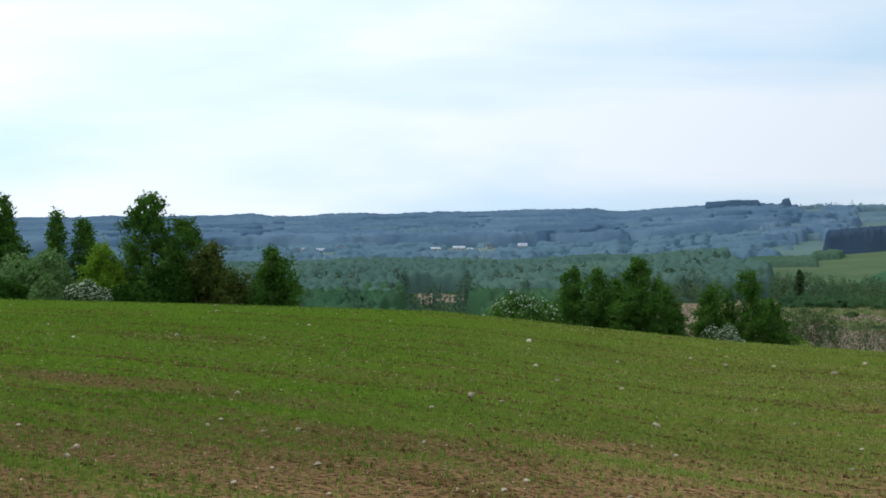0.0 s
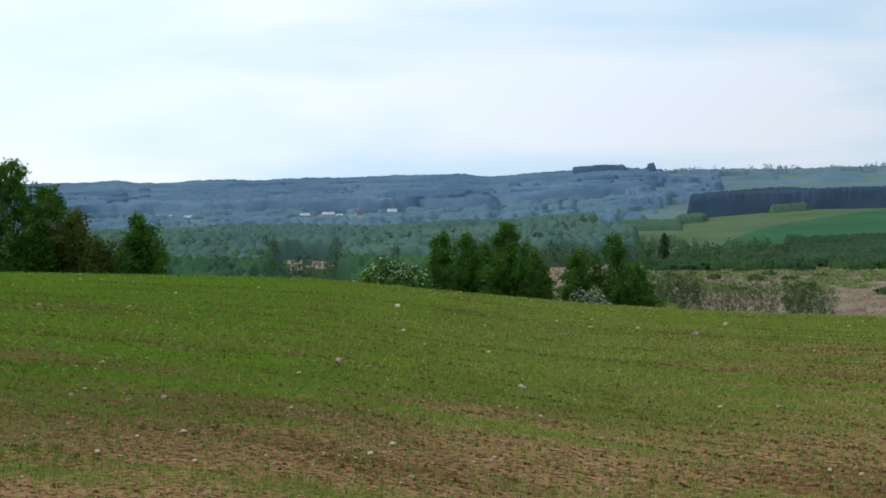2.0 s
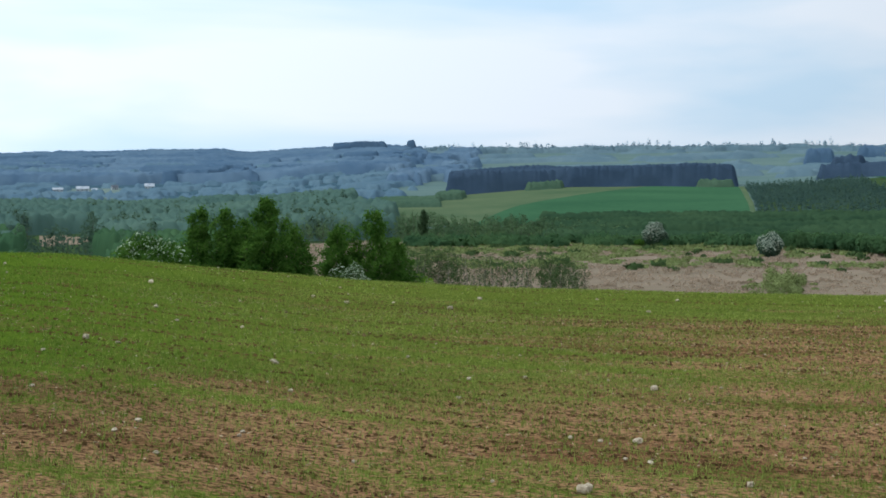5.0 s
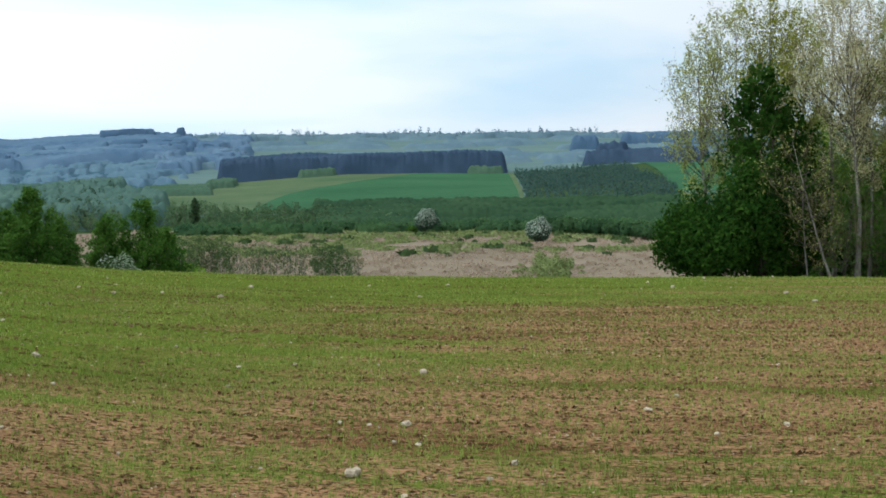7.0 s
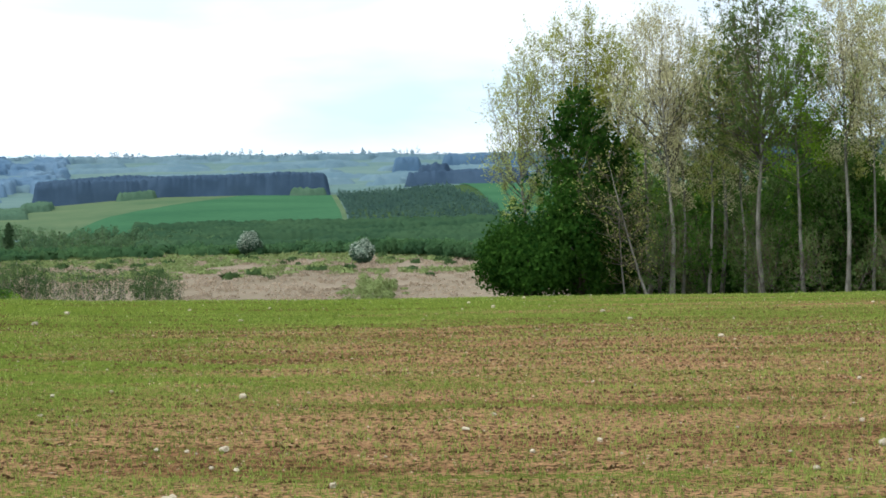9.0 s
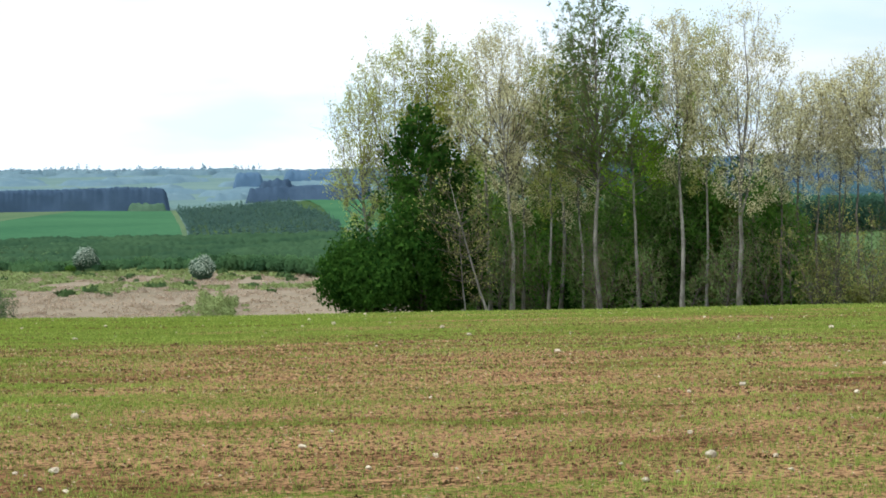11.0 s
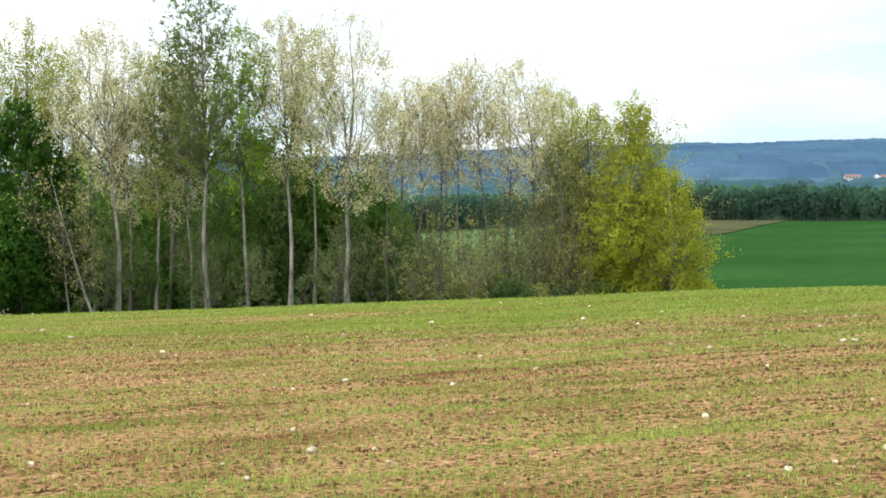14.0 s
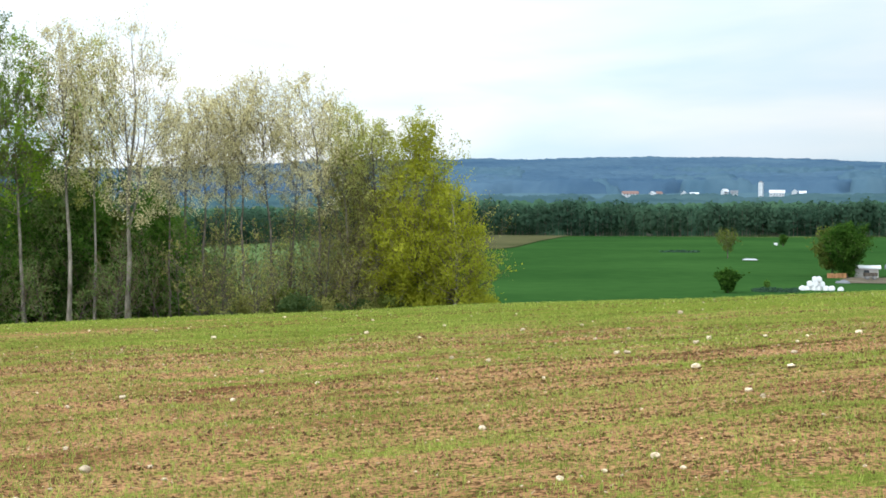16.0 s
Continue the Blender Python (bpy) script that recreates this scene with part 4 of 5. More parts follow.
birch_kw = dict(bark=M_BARK, leaf=L_BIRCH, trunk_r=0.158, base=0.1, spread=0.33, limbs=85, rise=38, leaves=15000, leaf_size=0.19, crown="egg", scatter=0.26, subs=4, tw=1, clump=1.2, droop=0.35, shell=0.35)
edge_tree("birch_tree", -11.25, 150, 1.9, "tall dark-green birch standing at the field edge", seed=3, **{**birch_kw, "spread": 0.34, "leaves": 19000})
edge_tree("birch_tree", -9.9, 152, 0.9, "dark birch leaning on its tall neighbour", seed=4, **birch_kw)
edge_tree("birch_tree", -16.6, 150, 1.7, "tall thin-crowned birch at the field edge", seed=5, **{**birch_kw, "spread": 0.24})
edge_tree("birch_tree", -14.8, 160, 1.2, "slender birch behind blossoming bushes", seed=6, **{**birch_kw, "spread": 0.14, "leaves": 7452})
edge_tree("birch_tree", -13.7, 160, 0.95, "pointed birch behind pale willows", seed=7, **{**birch_kw, "spread": 0.19, "leaves": 9108})
edge_tree("bronze_tree", -8.9, 148, -0.05, "bronze-leaved young tree beside the birches", seed=8, **{**birch_kw, "leaf": L_BROWN, "spread": 0.37, "leaves": 11591})
edge_tree("birch_tree", -6.5, 148, -0.35, "lone round-topped birch at the field edge", seed=9, **{**birch_kw, "spread": 0.34, "leaves": 13247})
edge_tree("spring_tree", -13.0, 148, -0.1, "bright yellow-green tree in new leaf", seed=10, **{**birch_kw, "leaf": L_BRIGHT, "spread": 0.37, "leaves": 11591})
bush("willow_bush", at_(-15.6, 145), 8.5, top_at(-15.6, 145, 0.2), "silvery grey-green willow bush", L_SILVER, 8500, 0.24, 11)
bush("willow_bush", at_(-15.0, 135), 3.4, top_at(-15.0, 135, -0.9), "small silvery willow bush", L_SILVER, 3740, 0.19, 12)
bush("blossom_bush", at_(-13.6, 134), 4.2, top_at(-13.6, 134, -1.25), "white-flowering bush at the field edge", L_ALDER, 3740, 0.19, 13, flower=L_BLOSSOM, flowers=1440)
bush("hedge_bush", at_(-12.3, 140), 6.0, top_at(-12.3, 140, -1.3), "dark green bush under the birches", L_DARK, 5100, 0.22, 14)
bush("hedge_bush", at_(-16.9, 138), 6.0, top_at(-16.9, 138, -0.9), "dark green bush at the field edge", L_DARK, 5100, 0.22, 15)
bush("hedge_bush", at_(-8.0, 150), 5.0, top_at(-8.0, 150, -1.0), "yellowish bush beside the birches", L_BROWN, 3740, 0.20, 16)
bush("hedge_bush", at_(-10.9, 146), 8.0, top_at(-10.9, 146, -0.6), "dense dark undergrowth below the birches", L_DARK, 8500, 0.23, 17)

bush("hawthorn_bush", at_(3.25, 160), 8.2, top_at(3.25, 160, -1.8), "broad white-flowering hawthorn over the crest", L_BIRCH, 10000, 0.26, 21, 24, flower=L_BLOSSOM, flowers=1500)
edge_tree("birch_tree", 5.0, 172, -1.2, "slim dark birch in a row", seed=22, **{**birch_kw, "spread": 0.24, "leaves": 9936})
edge_tree("birch_tree", 5.9, 170, -1.2, "slim dark birch with a pale trunk", seed=23, **{**birch_kw, "spread": 0.24, "leaves": 9936})
edge_tree("birch_tree", 7.55, 168, -0.85, "broad dark birch, the tallest of its row", seed=24, **{**birch_kw, "spread": 0.3, "leaves": 18216})
edge_tree("birch_tree", 6.7, 174, -1.7, "small dark birch between taller ones", seed=25, **{**birch_kw, "spread": 0.26, "leaves": 9936})
edge_tree("birch_tree", 8.6, 172, -2.0, "low dark birch ending a row", seed=26, **{**birch_kw, "spread": 0.28, "leaves": 9936})
edge_tree("birch_tree", 10.25, 180, -2.0, "low round dark birch", seed=27, **{**birch_kw, "spread": 0.33, "leaves": 13247})
edge_tree("birch_tree", 11.65, 178, -1.35, "pointed birch with an open crown", seed=28, **{**birch_kw, "spread": 0.34, "leaves": 14904})
edge_tree("birch_tree", 12.6, 182, -2.5, "low dark birch on the slope", seed=29, **{**birch_kw, "spread": 0.33, "leaves": 11591})
bush("blossom_bush", at_(10.75, 165), 4.8, top_at(10.75, 165, -3.0), "white-flowering bush over the crest", L_ALDER, 3740, 0.19, 30, flower=L_BLOSSOM, flowers=1600)
bush("hedge_bush", at_(13.6, 190), 6, top_at(13.6, 190, -3.7), "bright green low bush on the slope", L_BRIGHT, 3400, 0.20, 31)

# alder row on the marsh's near side
for k in range(36):
    g = k / 35
    az = 12.9 + 7.0 * g + random.uniform(-0.1, 0.1)
    rr = 330 + random.uniform(-18, 18)
    el = np.interp(g, (0, 0.3, 1), (-2.6, -2.8, -3.2)) + random.uniform(-0.3, 0.05)
    dense = 0.72 < g < 0.92 or g < 0.3
    tree("alder_tree", at_(az, rr), max(5.0, top_at(az, rr, el)), "thin grey-green alder in a marsh-side row", bark=M_BARK, leaf=L_ALDER, trunk_r=0.17, base=0.42, spread=0.15,
         limbs=20, rise=48, leaves=800 if dense else 260, leaf_size=0.2, crown="column", seed=100 + k, group="alder row", subs=3, tw=1, scatter=0.35)

# flowering willows in the marsh
for az, r, w, el, lab, seed in ((22.57, 640, 10.5, -1.75, "round pale-flowering willow at the marsh edge", 41), (26.97, 560, 9.5, -2.2, "round white-topped willow standing in the marsh", 42)):
    bush("willow_tree", at_(az, r), w, top_at(az, r, el), lab, L_VALLEY, 7500, 0.5, seed, 22, category="tree", flower=L_PALETOP, flowers=3000)
bush("willow_bush", at_(22.0, 640), 5.5, 4.2, "low dark willow beside the round one", L_BIRCH, 1500, 0.6, 43)
tree("lone_poplar", at_(13.6, 700), 15, "dark narrow tree rising from the birch belt", leaf=L_BIRCHBELT, spread=0.14, base=0.1, leaves=3000, leaf_size=0.8, seed=44, limbs=40)

# ---- the grove at the far side of the field ----
GROVE = "grove at the field edge"
aspen = dict(bark=M_BARK, leaf=L_CATKIN, base=0.24, spread=0.16, limbs=60, rise=46, lift=14, leaves=6000, leaf_size=0.08, crown="round", group=GROVE, subs=7, tw=3, scatter=0.16, clump=1.3, shell=0.45)
for az, r, el, seed, lab, kw in (
        (34.6, 99, 6.0, 201, "slim aspen with pale open crown", dict(leaf=L_ASPEN, base=0.2, spread=0.26, lean=(-0.02, 0), fork=1)),
        (35.9, 98, 6.5, 202, "yellow-green aspen in thin new leaf", dict(leaf=L_YELLOW, base=0.18, leaves=4505, fork=1)),
        (37.2, 99, 5.6, 203, "yellowish aspen in thin new leaf", dict(leaf=L_ASPEN, leaves=6165)),
        (39.05, 93, 6.6, 204, "tall grey-barked aspen hung with catkins", dict(trunk_r=0.173, base=0.23, lean=(-0.03, 0), leaves=6640, spread=0.26)),
        (39.5, 95, 4.6, 205, "grey aspen leaning against its twin", dict(trunk_r=0.122, leaves=3320, lean=(-0.02, 0))),
        (40.5, 94, 5.4, 206, "brownish aspen with a scaly trunk", dict(leaf=L_ASPEN, trunk_r=0.115, leaves=4268)),
        (41.85, 97, 5.0, 207, "thin aspen in a close grove", dict(trunk_r=0.101, leaves=3556)),
        (42.5, 93, 8.3, 208, "tallest poplar with dark green young leaves", dict(leaf=L_POPLAR, trunk_r=0.18, base=0.3, spread=0.26, limbs=90, leaves=14000, leaf_size=0.1, lean=(-0.02, 0), rise=56, lift=10, crown="cone", clump=4.0, scatter=0.09)),
        (44.05, 93, 6.4, 209, "green-leaved poplar with a crooked trunk", dict(leaf=L_BRIGHT, trunk_r=0.137, leaves=6500, lean=(-0.03, 0.0), crown="cone", base=0.3, spread=0.26, rise=30)),
        (45.65, 92, 6.9, 210, "straight pale-trunked aspen in the grove", dict(trunk_r=0.158, base=0.30, lean=(0.02, 0), spread=0.19, leaves=3794)),
        (46.6, 96, 6.4, 211, "thin aspen beside a pale trunk", dict(trunk_r=0.108, base=0.27, leaves=3082, leaf=L_ASPEN)),
        (47.85, 92, 6.9, 212, "large dark-limbed aspen with spreading crown", dict(trunk_r=0.18, base=0.16, spread=0.25, leaves=6165, fork=2)),
        (49.4, 98, 3.9, 213, "lower aspen with bare twigs", dict(leaves=2133, trunk_r=0.0936)),
        (50.7, 97, 4.3, 214, "slender dark-stemmed aspen in the grove", dict(leaves=2607, trunk_r=0.115, base=0.27)),
        (51.5, 100, 4.1, 215, "slender aspen with a forked stem", dict(leaves=2607, trunk_r=0.108, base=0.27, fork=1)),
        (52.2, 97, 4.9, 216, "slender aspen in thin leaf", dict(leaves=3082, trunk_r=0.115, base=0.25)),
        (53.2, 98, 5.0, 217, "upright aspen with a rounded top", dict(leaves=3794, trunk_r=0.122, base=0.24)),
        (54.0, 101, 4.2, 218, "thin bare-stemmed aspen in the grove", dict(leaves=2607, trunk_r=0.0936)),
        (55.1, 97, 5.0, 219, "rounded aspen thick with catkins", dict(leaves=7706, trunk_r=0.13, base=0.18, spread=0.23)),
        (56.4, 99, 3.7, 220, "yellowish aspen in thin leaf", dict(leaf=L_ASPEN, leaves=4979, trunk_r=0.101, base=0.2)),
        (57.3, 97, 3.1, 221, "low aspen with brownish new leaves", dict(leaf=L_ASPEN, leaves=4979, base=0.15, spread=0.22)),
        (33.8, 100, 4.6, 226, "slender open-crowned aspen at the grove's corner", dict(leaf=L_ASPEN, leaves=4110, base=0.15, spread=0.22, lean=(-0.05, 0))),
        (38.2, 103, 6.1, 227, "grey twiggy aspen behind its neighbours", dict(leaves=4110)),
        (40.9, 104, 6.3, 228, "green-tinged poplar deeper in the grove", dict(leaf=L_GREEN, leaves=4426)),
        (50.0, 106, 4.4, 250, "pale aspen deeper in the grove", dict(leaves=3320)),
        (55.9, 104, 4.1, 252, "pale aspen deeper in the grove", dict(leaves=3794, leaf=L_ASPEN)),
        (36.6, 112, 5.2, 222, "aspen deeper in the grove", dict(leaves=3082)),
        (43.3, 112, 5.6, 223, "aspen deeper in the grove", dict(leaves=3082, leaf=L_GREEN)),
        (46.2, 114, 4.6, 224, "aspen deeper in the grove", dict(leaves=3082, leaf=L_ASPEN)),
        (41.0, 113, 5.3, 225, "aspen deeper in the grove", dict(leaves=3082))):
    edge_tree("aspen_tree", az, r, el - 0.1, lab, seed=seed, **{**aspen, "bark": M_LIMB if az > 48.5 else M_BARK, **kw, "leaves": int((kw.get("leaves", 5600) * 0.6 + 4800) * ((0.8 if az > 49 else 1.15) if r < 101 else 0.5)), "base": kw.get("base", 0.24) + (0.25 if az > 49 else 0.15), "spread": kw.get("spread", 0.165) * 0.82, "limbs": kw.get("limbs", (42 if az > 49 else 52) if r < 101 else 28), "leaf_size": kw.get("leaf_size", 0.082)})

yellow_kw = dict(leaf=L_YELLOW, base=0.03, rise=62, lift=8, leaf_size=0.08, trunk_r=0.16, group=GROVE, scatter=0.15, stretch=1.8, subs=5, tw=3, clump=1.2, shell=0.35)
edge_tree("yellow_tree", 59.1, 95, 3.4, "bright yellow-green tree ending the grove", spread=0.31, limbs=150, leaves=40000, seed=231, fork=3, crown="egg", **yellow_kw)
edge_tree("yellow_tree", 60.45, 93, 0.6, "low yellow-green tree at the grove's end", spread=0.42, limbs=110, leaves=13888, seed=232, crown="egg", **{**yellow_kw, "rise": 40})
edge_tree("yellow_tree", 57.7, 99, 3.0, "greyish-yellow young tree before a yellow one", spread=0.30, limbs=130, leaves=12896, seed=233, crown="egg", **{**yellow_kw, "leaf": L_OLIVE})
edge_tree("yellow_tree", 56.2, 98, 1.6, "low brownish young tree in the grove", spread=0.34, limbs=110, leaves=8928, seed=234, crown="egg", **{**yellow_kw, "leaf": L_OLIVE, "rise": 50})

# the dark maple and its low skirts
edge_tree("maple_tree", 35.85, 95, 3.3, "dense dark-green maple, tall and narrow", bark=M_BARK_DARK, leaf=L_DARK, base=0.06, spread=0.24, limbs=90, rise=34, leaves=13000, leaf_size=0.19, seed=241, crown="column", group=GROVE, scatter=0.22, clump=6.0, category="tree")
bush("maple_bush", at_(33.6, 91), 7.6, top_at(33.6, 91, -1.15), "dense dark-green maple bush at the grove's edge", L_DARK, 15000, 0.19, 242, 26, group=GROVE)
bush("maple_bush", at_(35.6, 92), 5.6, top_at(35.6, 92, 0.4), "dark-green leafy maple under the grove", L_DARK, 13000, 0.19, 243, 20, group=GROVE)
bush("maple_bush", at_(36.8, 95), 4.5, top_at(36.8, 95, -1.2), "dark green undergrowth in the grove", L_DARK, 7000, 0.19, 244, 12, group=GROVE)

edge_tree("leaning_tree", 38.2, 90, 0.9, "bare leaning aspen with tangled pale branches", bark=M_BARK, leaf=L_ASPEN, trunk_r=0.1, base=0.12, spread=0.34, limbs=44, rise=10, lift=20, leaves=700, leaf_size=0.08, lean=(-0.3, 0.05), seed=246, crown="round", group=GROVE, subs=6, tw=4)
edge_tree("leaning_tree", 37.3, 92, -0.6, "dead tree of tangled bare branches", bark=M_BARK, leaf=L_ASPEN, trunk_r=0.07, base=0.1, spread=0.45, limbs=40, rise=8, lift=20, leaves=300, leaf_size=0.08, lean=(-0.1, 0.0), seed=247, crown="round", group=GROVE, subs=6, tw=4, twig=M_STRAW)
# undergrowth; its darkest leaf stands in for shade inside the grove
for k in range(36):
    az = 37.0 + 24.0 * (k + random.random()) / 36
    rr = random.uniform(96, 112)
    leaf = random.choice((L_BIRCH, L_GREEN, L_BRIGHT, L_DARK)) if az < 50 else random.choice((L_OLIVE, L_ALDER, L_OLIVE))
    el = random.uniform(-2.2, 2.4) if az < 48 else random.uniform(-2.6, 1.2)
    edge_tree("sapling", az, rr, el, "thin leafy sapling between the aspens", bark=M_BARK_DARK, leaf=leaf, trunk_r=0.06, base=0.1, spread=0.24, limbs=26, rise=45,
              leaves=2000 if az < 49 else 800, leaf_size=0.13 if az < 49 else 0.09, seed=300 + k, category="sapling", group=GROVE, subs=4, tw=3, stems=2, scatter=0.2)
# mostly the dark leaf here: shade under the crowns given as colour
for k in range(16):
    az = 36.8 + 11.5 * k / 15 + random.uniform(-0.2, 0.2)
    bush("undergrowth_bush", at_(az, random.uniform(104, 116)), random.uniform(4, 6), random.uniform(4.5, 7.5), "undergrowth inside the grove, dark-leaved to read as shaded", L_DARK if k % 3 else L_BIRCH, 2600, 0.3, 400 + k, 8, group=GROVE)

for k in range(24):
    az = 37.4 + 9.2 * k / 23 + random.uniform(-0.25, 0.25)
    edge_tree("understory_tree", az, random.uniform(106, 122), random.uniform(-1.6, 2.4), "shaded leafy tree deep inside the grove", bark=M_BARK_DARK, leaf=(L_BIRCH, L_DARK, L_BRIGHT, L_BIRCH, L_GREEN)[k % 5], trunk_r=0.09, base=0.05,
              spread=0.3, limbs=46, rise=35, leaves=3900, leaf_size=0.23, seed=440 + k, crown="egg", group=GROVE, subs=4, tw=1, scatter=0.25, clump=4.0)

for k in range(16):
    az = 37.2 + 20.0 * (k + random.random()) / 16
    edge_tree("twiggy_sapling", az, random.uniform(89, 97), random.uniform(-2.3, -0.2), "thin twiggy sapling almost bare of leaves", bark=M_BARK_DARK, leaf=L_OLIVE if az > 50 else L_GREEN, trunk_r=0.04, base=0.1, spread=0.3, limbs=24, rise=30,
              leaves=700, leaf_size=0.09, seed=520 + k, category="sapling", group=GROVE, subs=5, tw=3, stems=2, scatter=0.12, lift=30)
for k in range(18):
    az = 46.0 + 11.0 * k / 17 + random.uniform(-0.25, 0.25)
    # deep ones also draw the darkest leaf, for shade
    deep = az < 50
    edge_tree("understory_tree", az, random.uniform(104, 120), random.uniform(-1.0, 1.6) if deep else random.uniform(-2.4, -0.3), "olive-green leafy young tree inside the grove", bark=M_BARK_DARK, leaf=random.choice((L_BIRCH, L_DARK, L_BROWN) if deep else (L_BROWN, L_ALDER, L_OLIVE)), trunk_r=0.08, base=0.05,
              spread=0.32, limbs=40, rise=35, leaves=3600 if deep else 1000, leaf_size=0.17 if deep else 0.11, seed=470 + k, crown="egg", group=GROVE, subs=4, tw=2, scatter=0.25)

for az, el, leaf, sd in ((44.5, 2.0, L_BIRCH, 491), (45.4, 1.4, L_GREEN, 492), (46.4, 0.6, L_BIRCH, 493), (47.3, -0.4, L_BROWN, 494), (48.9, 0.2, L_BIRCH, 495)):
    edge_tree("understory_tree", az, 101, el, "dark green leafy young maple between trunks", bark=M_BARK_DARK, leaf=leaf, trunk_r=0.1, base=0.05, spread=0.34, limbs=60, rise=32, leaves=7000, leaf_size=0.17, seed=sd, crown="egg", group=GROVE, subs=4, tw=2, scatter=0.25, clump=3.0)

for k in range(13):
    az = 53.0 + 8.6 * k / 12 + random.uniform(-0.2, 0.2)
    bush("undergrowth_bush", at_(az, random.uniform(93, 97)), random.uniform(2.2, 3.6), random.uniform(1.3, 2.6), "low yellowish scrub at the grove's foot", L_YELLOW if az > 58.5 else (L_OLIVE, L_BROWN, L_ALDER)[k % 3], 1500, 0.12, 540 + k, 8, group=GROVE)

# ---- farm and village ----
def box(bm, size, centre, rot=0.0):
    m = Matrix.Translation(centre) @ Matrix.Rotation(rot, 4, "Z") @ Matrix.Diagonal((*size, 1))
    return bmesh.ops.create_cube(bm, size=1.0, matrix=m)


def house(name, az, r, w, d, h, rise, label, wall=M_FARWHITE, roof=M_ROOF_GREY, turn=0.0, windows=3, category="house", storeys=1):
    """A gabled house: walls, a roof with eaves, windows along its long side."""
    thing = tagged(new(name), label, category)
    thing.matrix_world = Matrix.Translation(at_(az, r, -0.2)) @ Matrix.Rotation(radians(turn - az), 4, "Z")
    bm = bmesh.new()
    vs = [bm.verts.new(c) for c in ((-w / 2, -d / 2, 0), (w / 2, -d / 2, 0), (w / 2, d / 2, 0), (-w / 2, d / 2, 0), (-w / 2, -d / 2, h), (w / 2, -d / 2, h), (w / 2, d / 2, h), (-w / 2, d / 2, h), (-w / 2, 0, h + rise), (w / 2, 0, h + rise))]
    for f in ((0, 1, 5, 4), (2, 3, 7, 6), (1, 2, 6, 9, 5), (3, 0, 4, 8, 7), (3, 2, 1, 0)):
        bm.faces.new([vs[i] for i in f])
    part("wall", bm, wall, thing)
    bm = bmesh.new()
    e, th = 0.5, 0.22
    for s in (-1, 1):
        y1, z1 = s * (d / 2 + e), h - e * rise / (d / 2)
        c = [(-w / 2 - e, y1, z1), (w / 2 + e, y1, z1), (w / 2 + e, 0, h + rise), (-w / 2 - e, 0, h + rise)]
        lo = [bm.verts.new((a, b, q + 0.03)) for a, b, q in c]
        hi = [bm.verts.new((a, b, q + 0.03 + th)) for a, b, q in c]
        bm.faces.new(hi)
        bm.faces.new(lo[::-1])
        for i in range(4):
            bm.faces.new((lo[i], lo[(i + 1) % 4], hi[(i + 1) % 4], hi[i]))
    part("roof", bm, roof, thing)
    for k in range(windows):
        for st in range(storeys):
            x = -w / 2 + w * (k + 0.5) / windows
            win = bmesh.new()
            box(win, (1.1, 0.12, 1.3), (x, -d / 2 - 0.02, h * (st + 0.55) / storeys))
            part("window", win, M_PANE, thing)
    return thing


for az, r, w, d, h, rise, lab, roof, turn in (
        (-4.75, 2000, 15, 9, 4, 4, "white farmhouse at the foot of the hill", M_ROOF_GREY, 10), (-4.05, 2020, 13, 9, 5, 5, "white house with a grey roof", M_ROOF_DARK, -20),
        (-5.4, 2010, 9, 8, 5, 4, "small white house among trees", M_ROOF_GREY, 30), (-6.0, 2010, 8, 8, 5, 4, "small pale house among trees", M_ROOF_GREY, 0),
        (-0.3, 1980, 16, 9, 5, 3, "long white barn in the valley", M_ROOF_GREY, 5), (0.62, 1980, 20, 10, 6, 4, "large white farm building", M_ROOF_GREY, -5),
        (1.05, 1960, 9, 7, 4, 3, "low white farm outbuilding in the valley", M_ROOF_GREY, 0), (1.8, 2020, 10, 9, 6, 4, "white house below the wood", M_ROOF_DARK, 15),
        (3.1, 2040, 16, 10, 6, 5, "pale house below the wood", M_ROOF_GREY, 0), (13.0, 2050, 24, 9, 4, 2, "long low pale barn on the hillside", M_ROOF_GREY, 5),
        (13.65, 2060, 11, 8, 4, 3, "small pale house on the hillside", M_ROOF_GREY, 0), (14.8, 2060, 9, 8, 4, 3, "small pale house on the hillside", M_ROOF_GREY, 0)):
    house("house", az, r, w * 0.8, d * 0.8, h * 0.75, rise * 0.7, lab, roof=roof, turn=turn)
for az, r, w, d, h, rise, lab, roof, turn, st in (
        (67.0, 1650, 24, 11, 7, 4, "large building with a red tile roof", M_ROOF_RED, 10, 2), (67.85, 1640, 9, 8, 7, 4, "white gabled village house below a wooded hill", M_ROOF_GREY, 70, 2),
        (68.1, 1660, 9, 8, 6, 3.5, "white house with a red roof", M_ROOF_RED, 20, 1), (69.05, 1650, 9, 8, 7, 4, "white gabled village house below a wooded hill", M_ROOF_GREY, 80, 2),
        (69.45, 1650, 13, 8, 5.5, 3, "white village house below a wooded hill", M_ROOF_GREY, 0, 1), (70.6, 1700, 9, 8, 7, 4, "white village house below a wooded hill", M_ROOF_GREY, 40, 2),
        (70.95, 1690, 11, 8, 6, 3, "pale village house with dark roof", M_ROOF_DARK, 0, 1), (72.55, 1650, 22, 9, 8, 4.5, "long white church nave", M_ROOF_GREY, 0, 1),
        (73.2, 1660, 9, 8, 9, 4, "white gabled village house below a wooded hill", M_ROOF_GREY, 85, 2), (73.5, 1660, 10, 8, 6, 4, "white village house below a wooded hill", M_ROOF_GREY, 0, 2)):
    house("house", az, r + 55, w * 0.75, d * 0.75, h * 0.65, rise * 0.68, lab, roof=roof, turn=turn, storeys=st, windows=5)
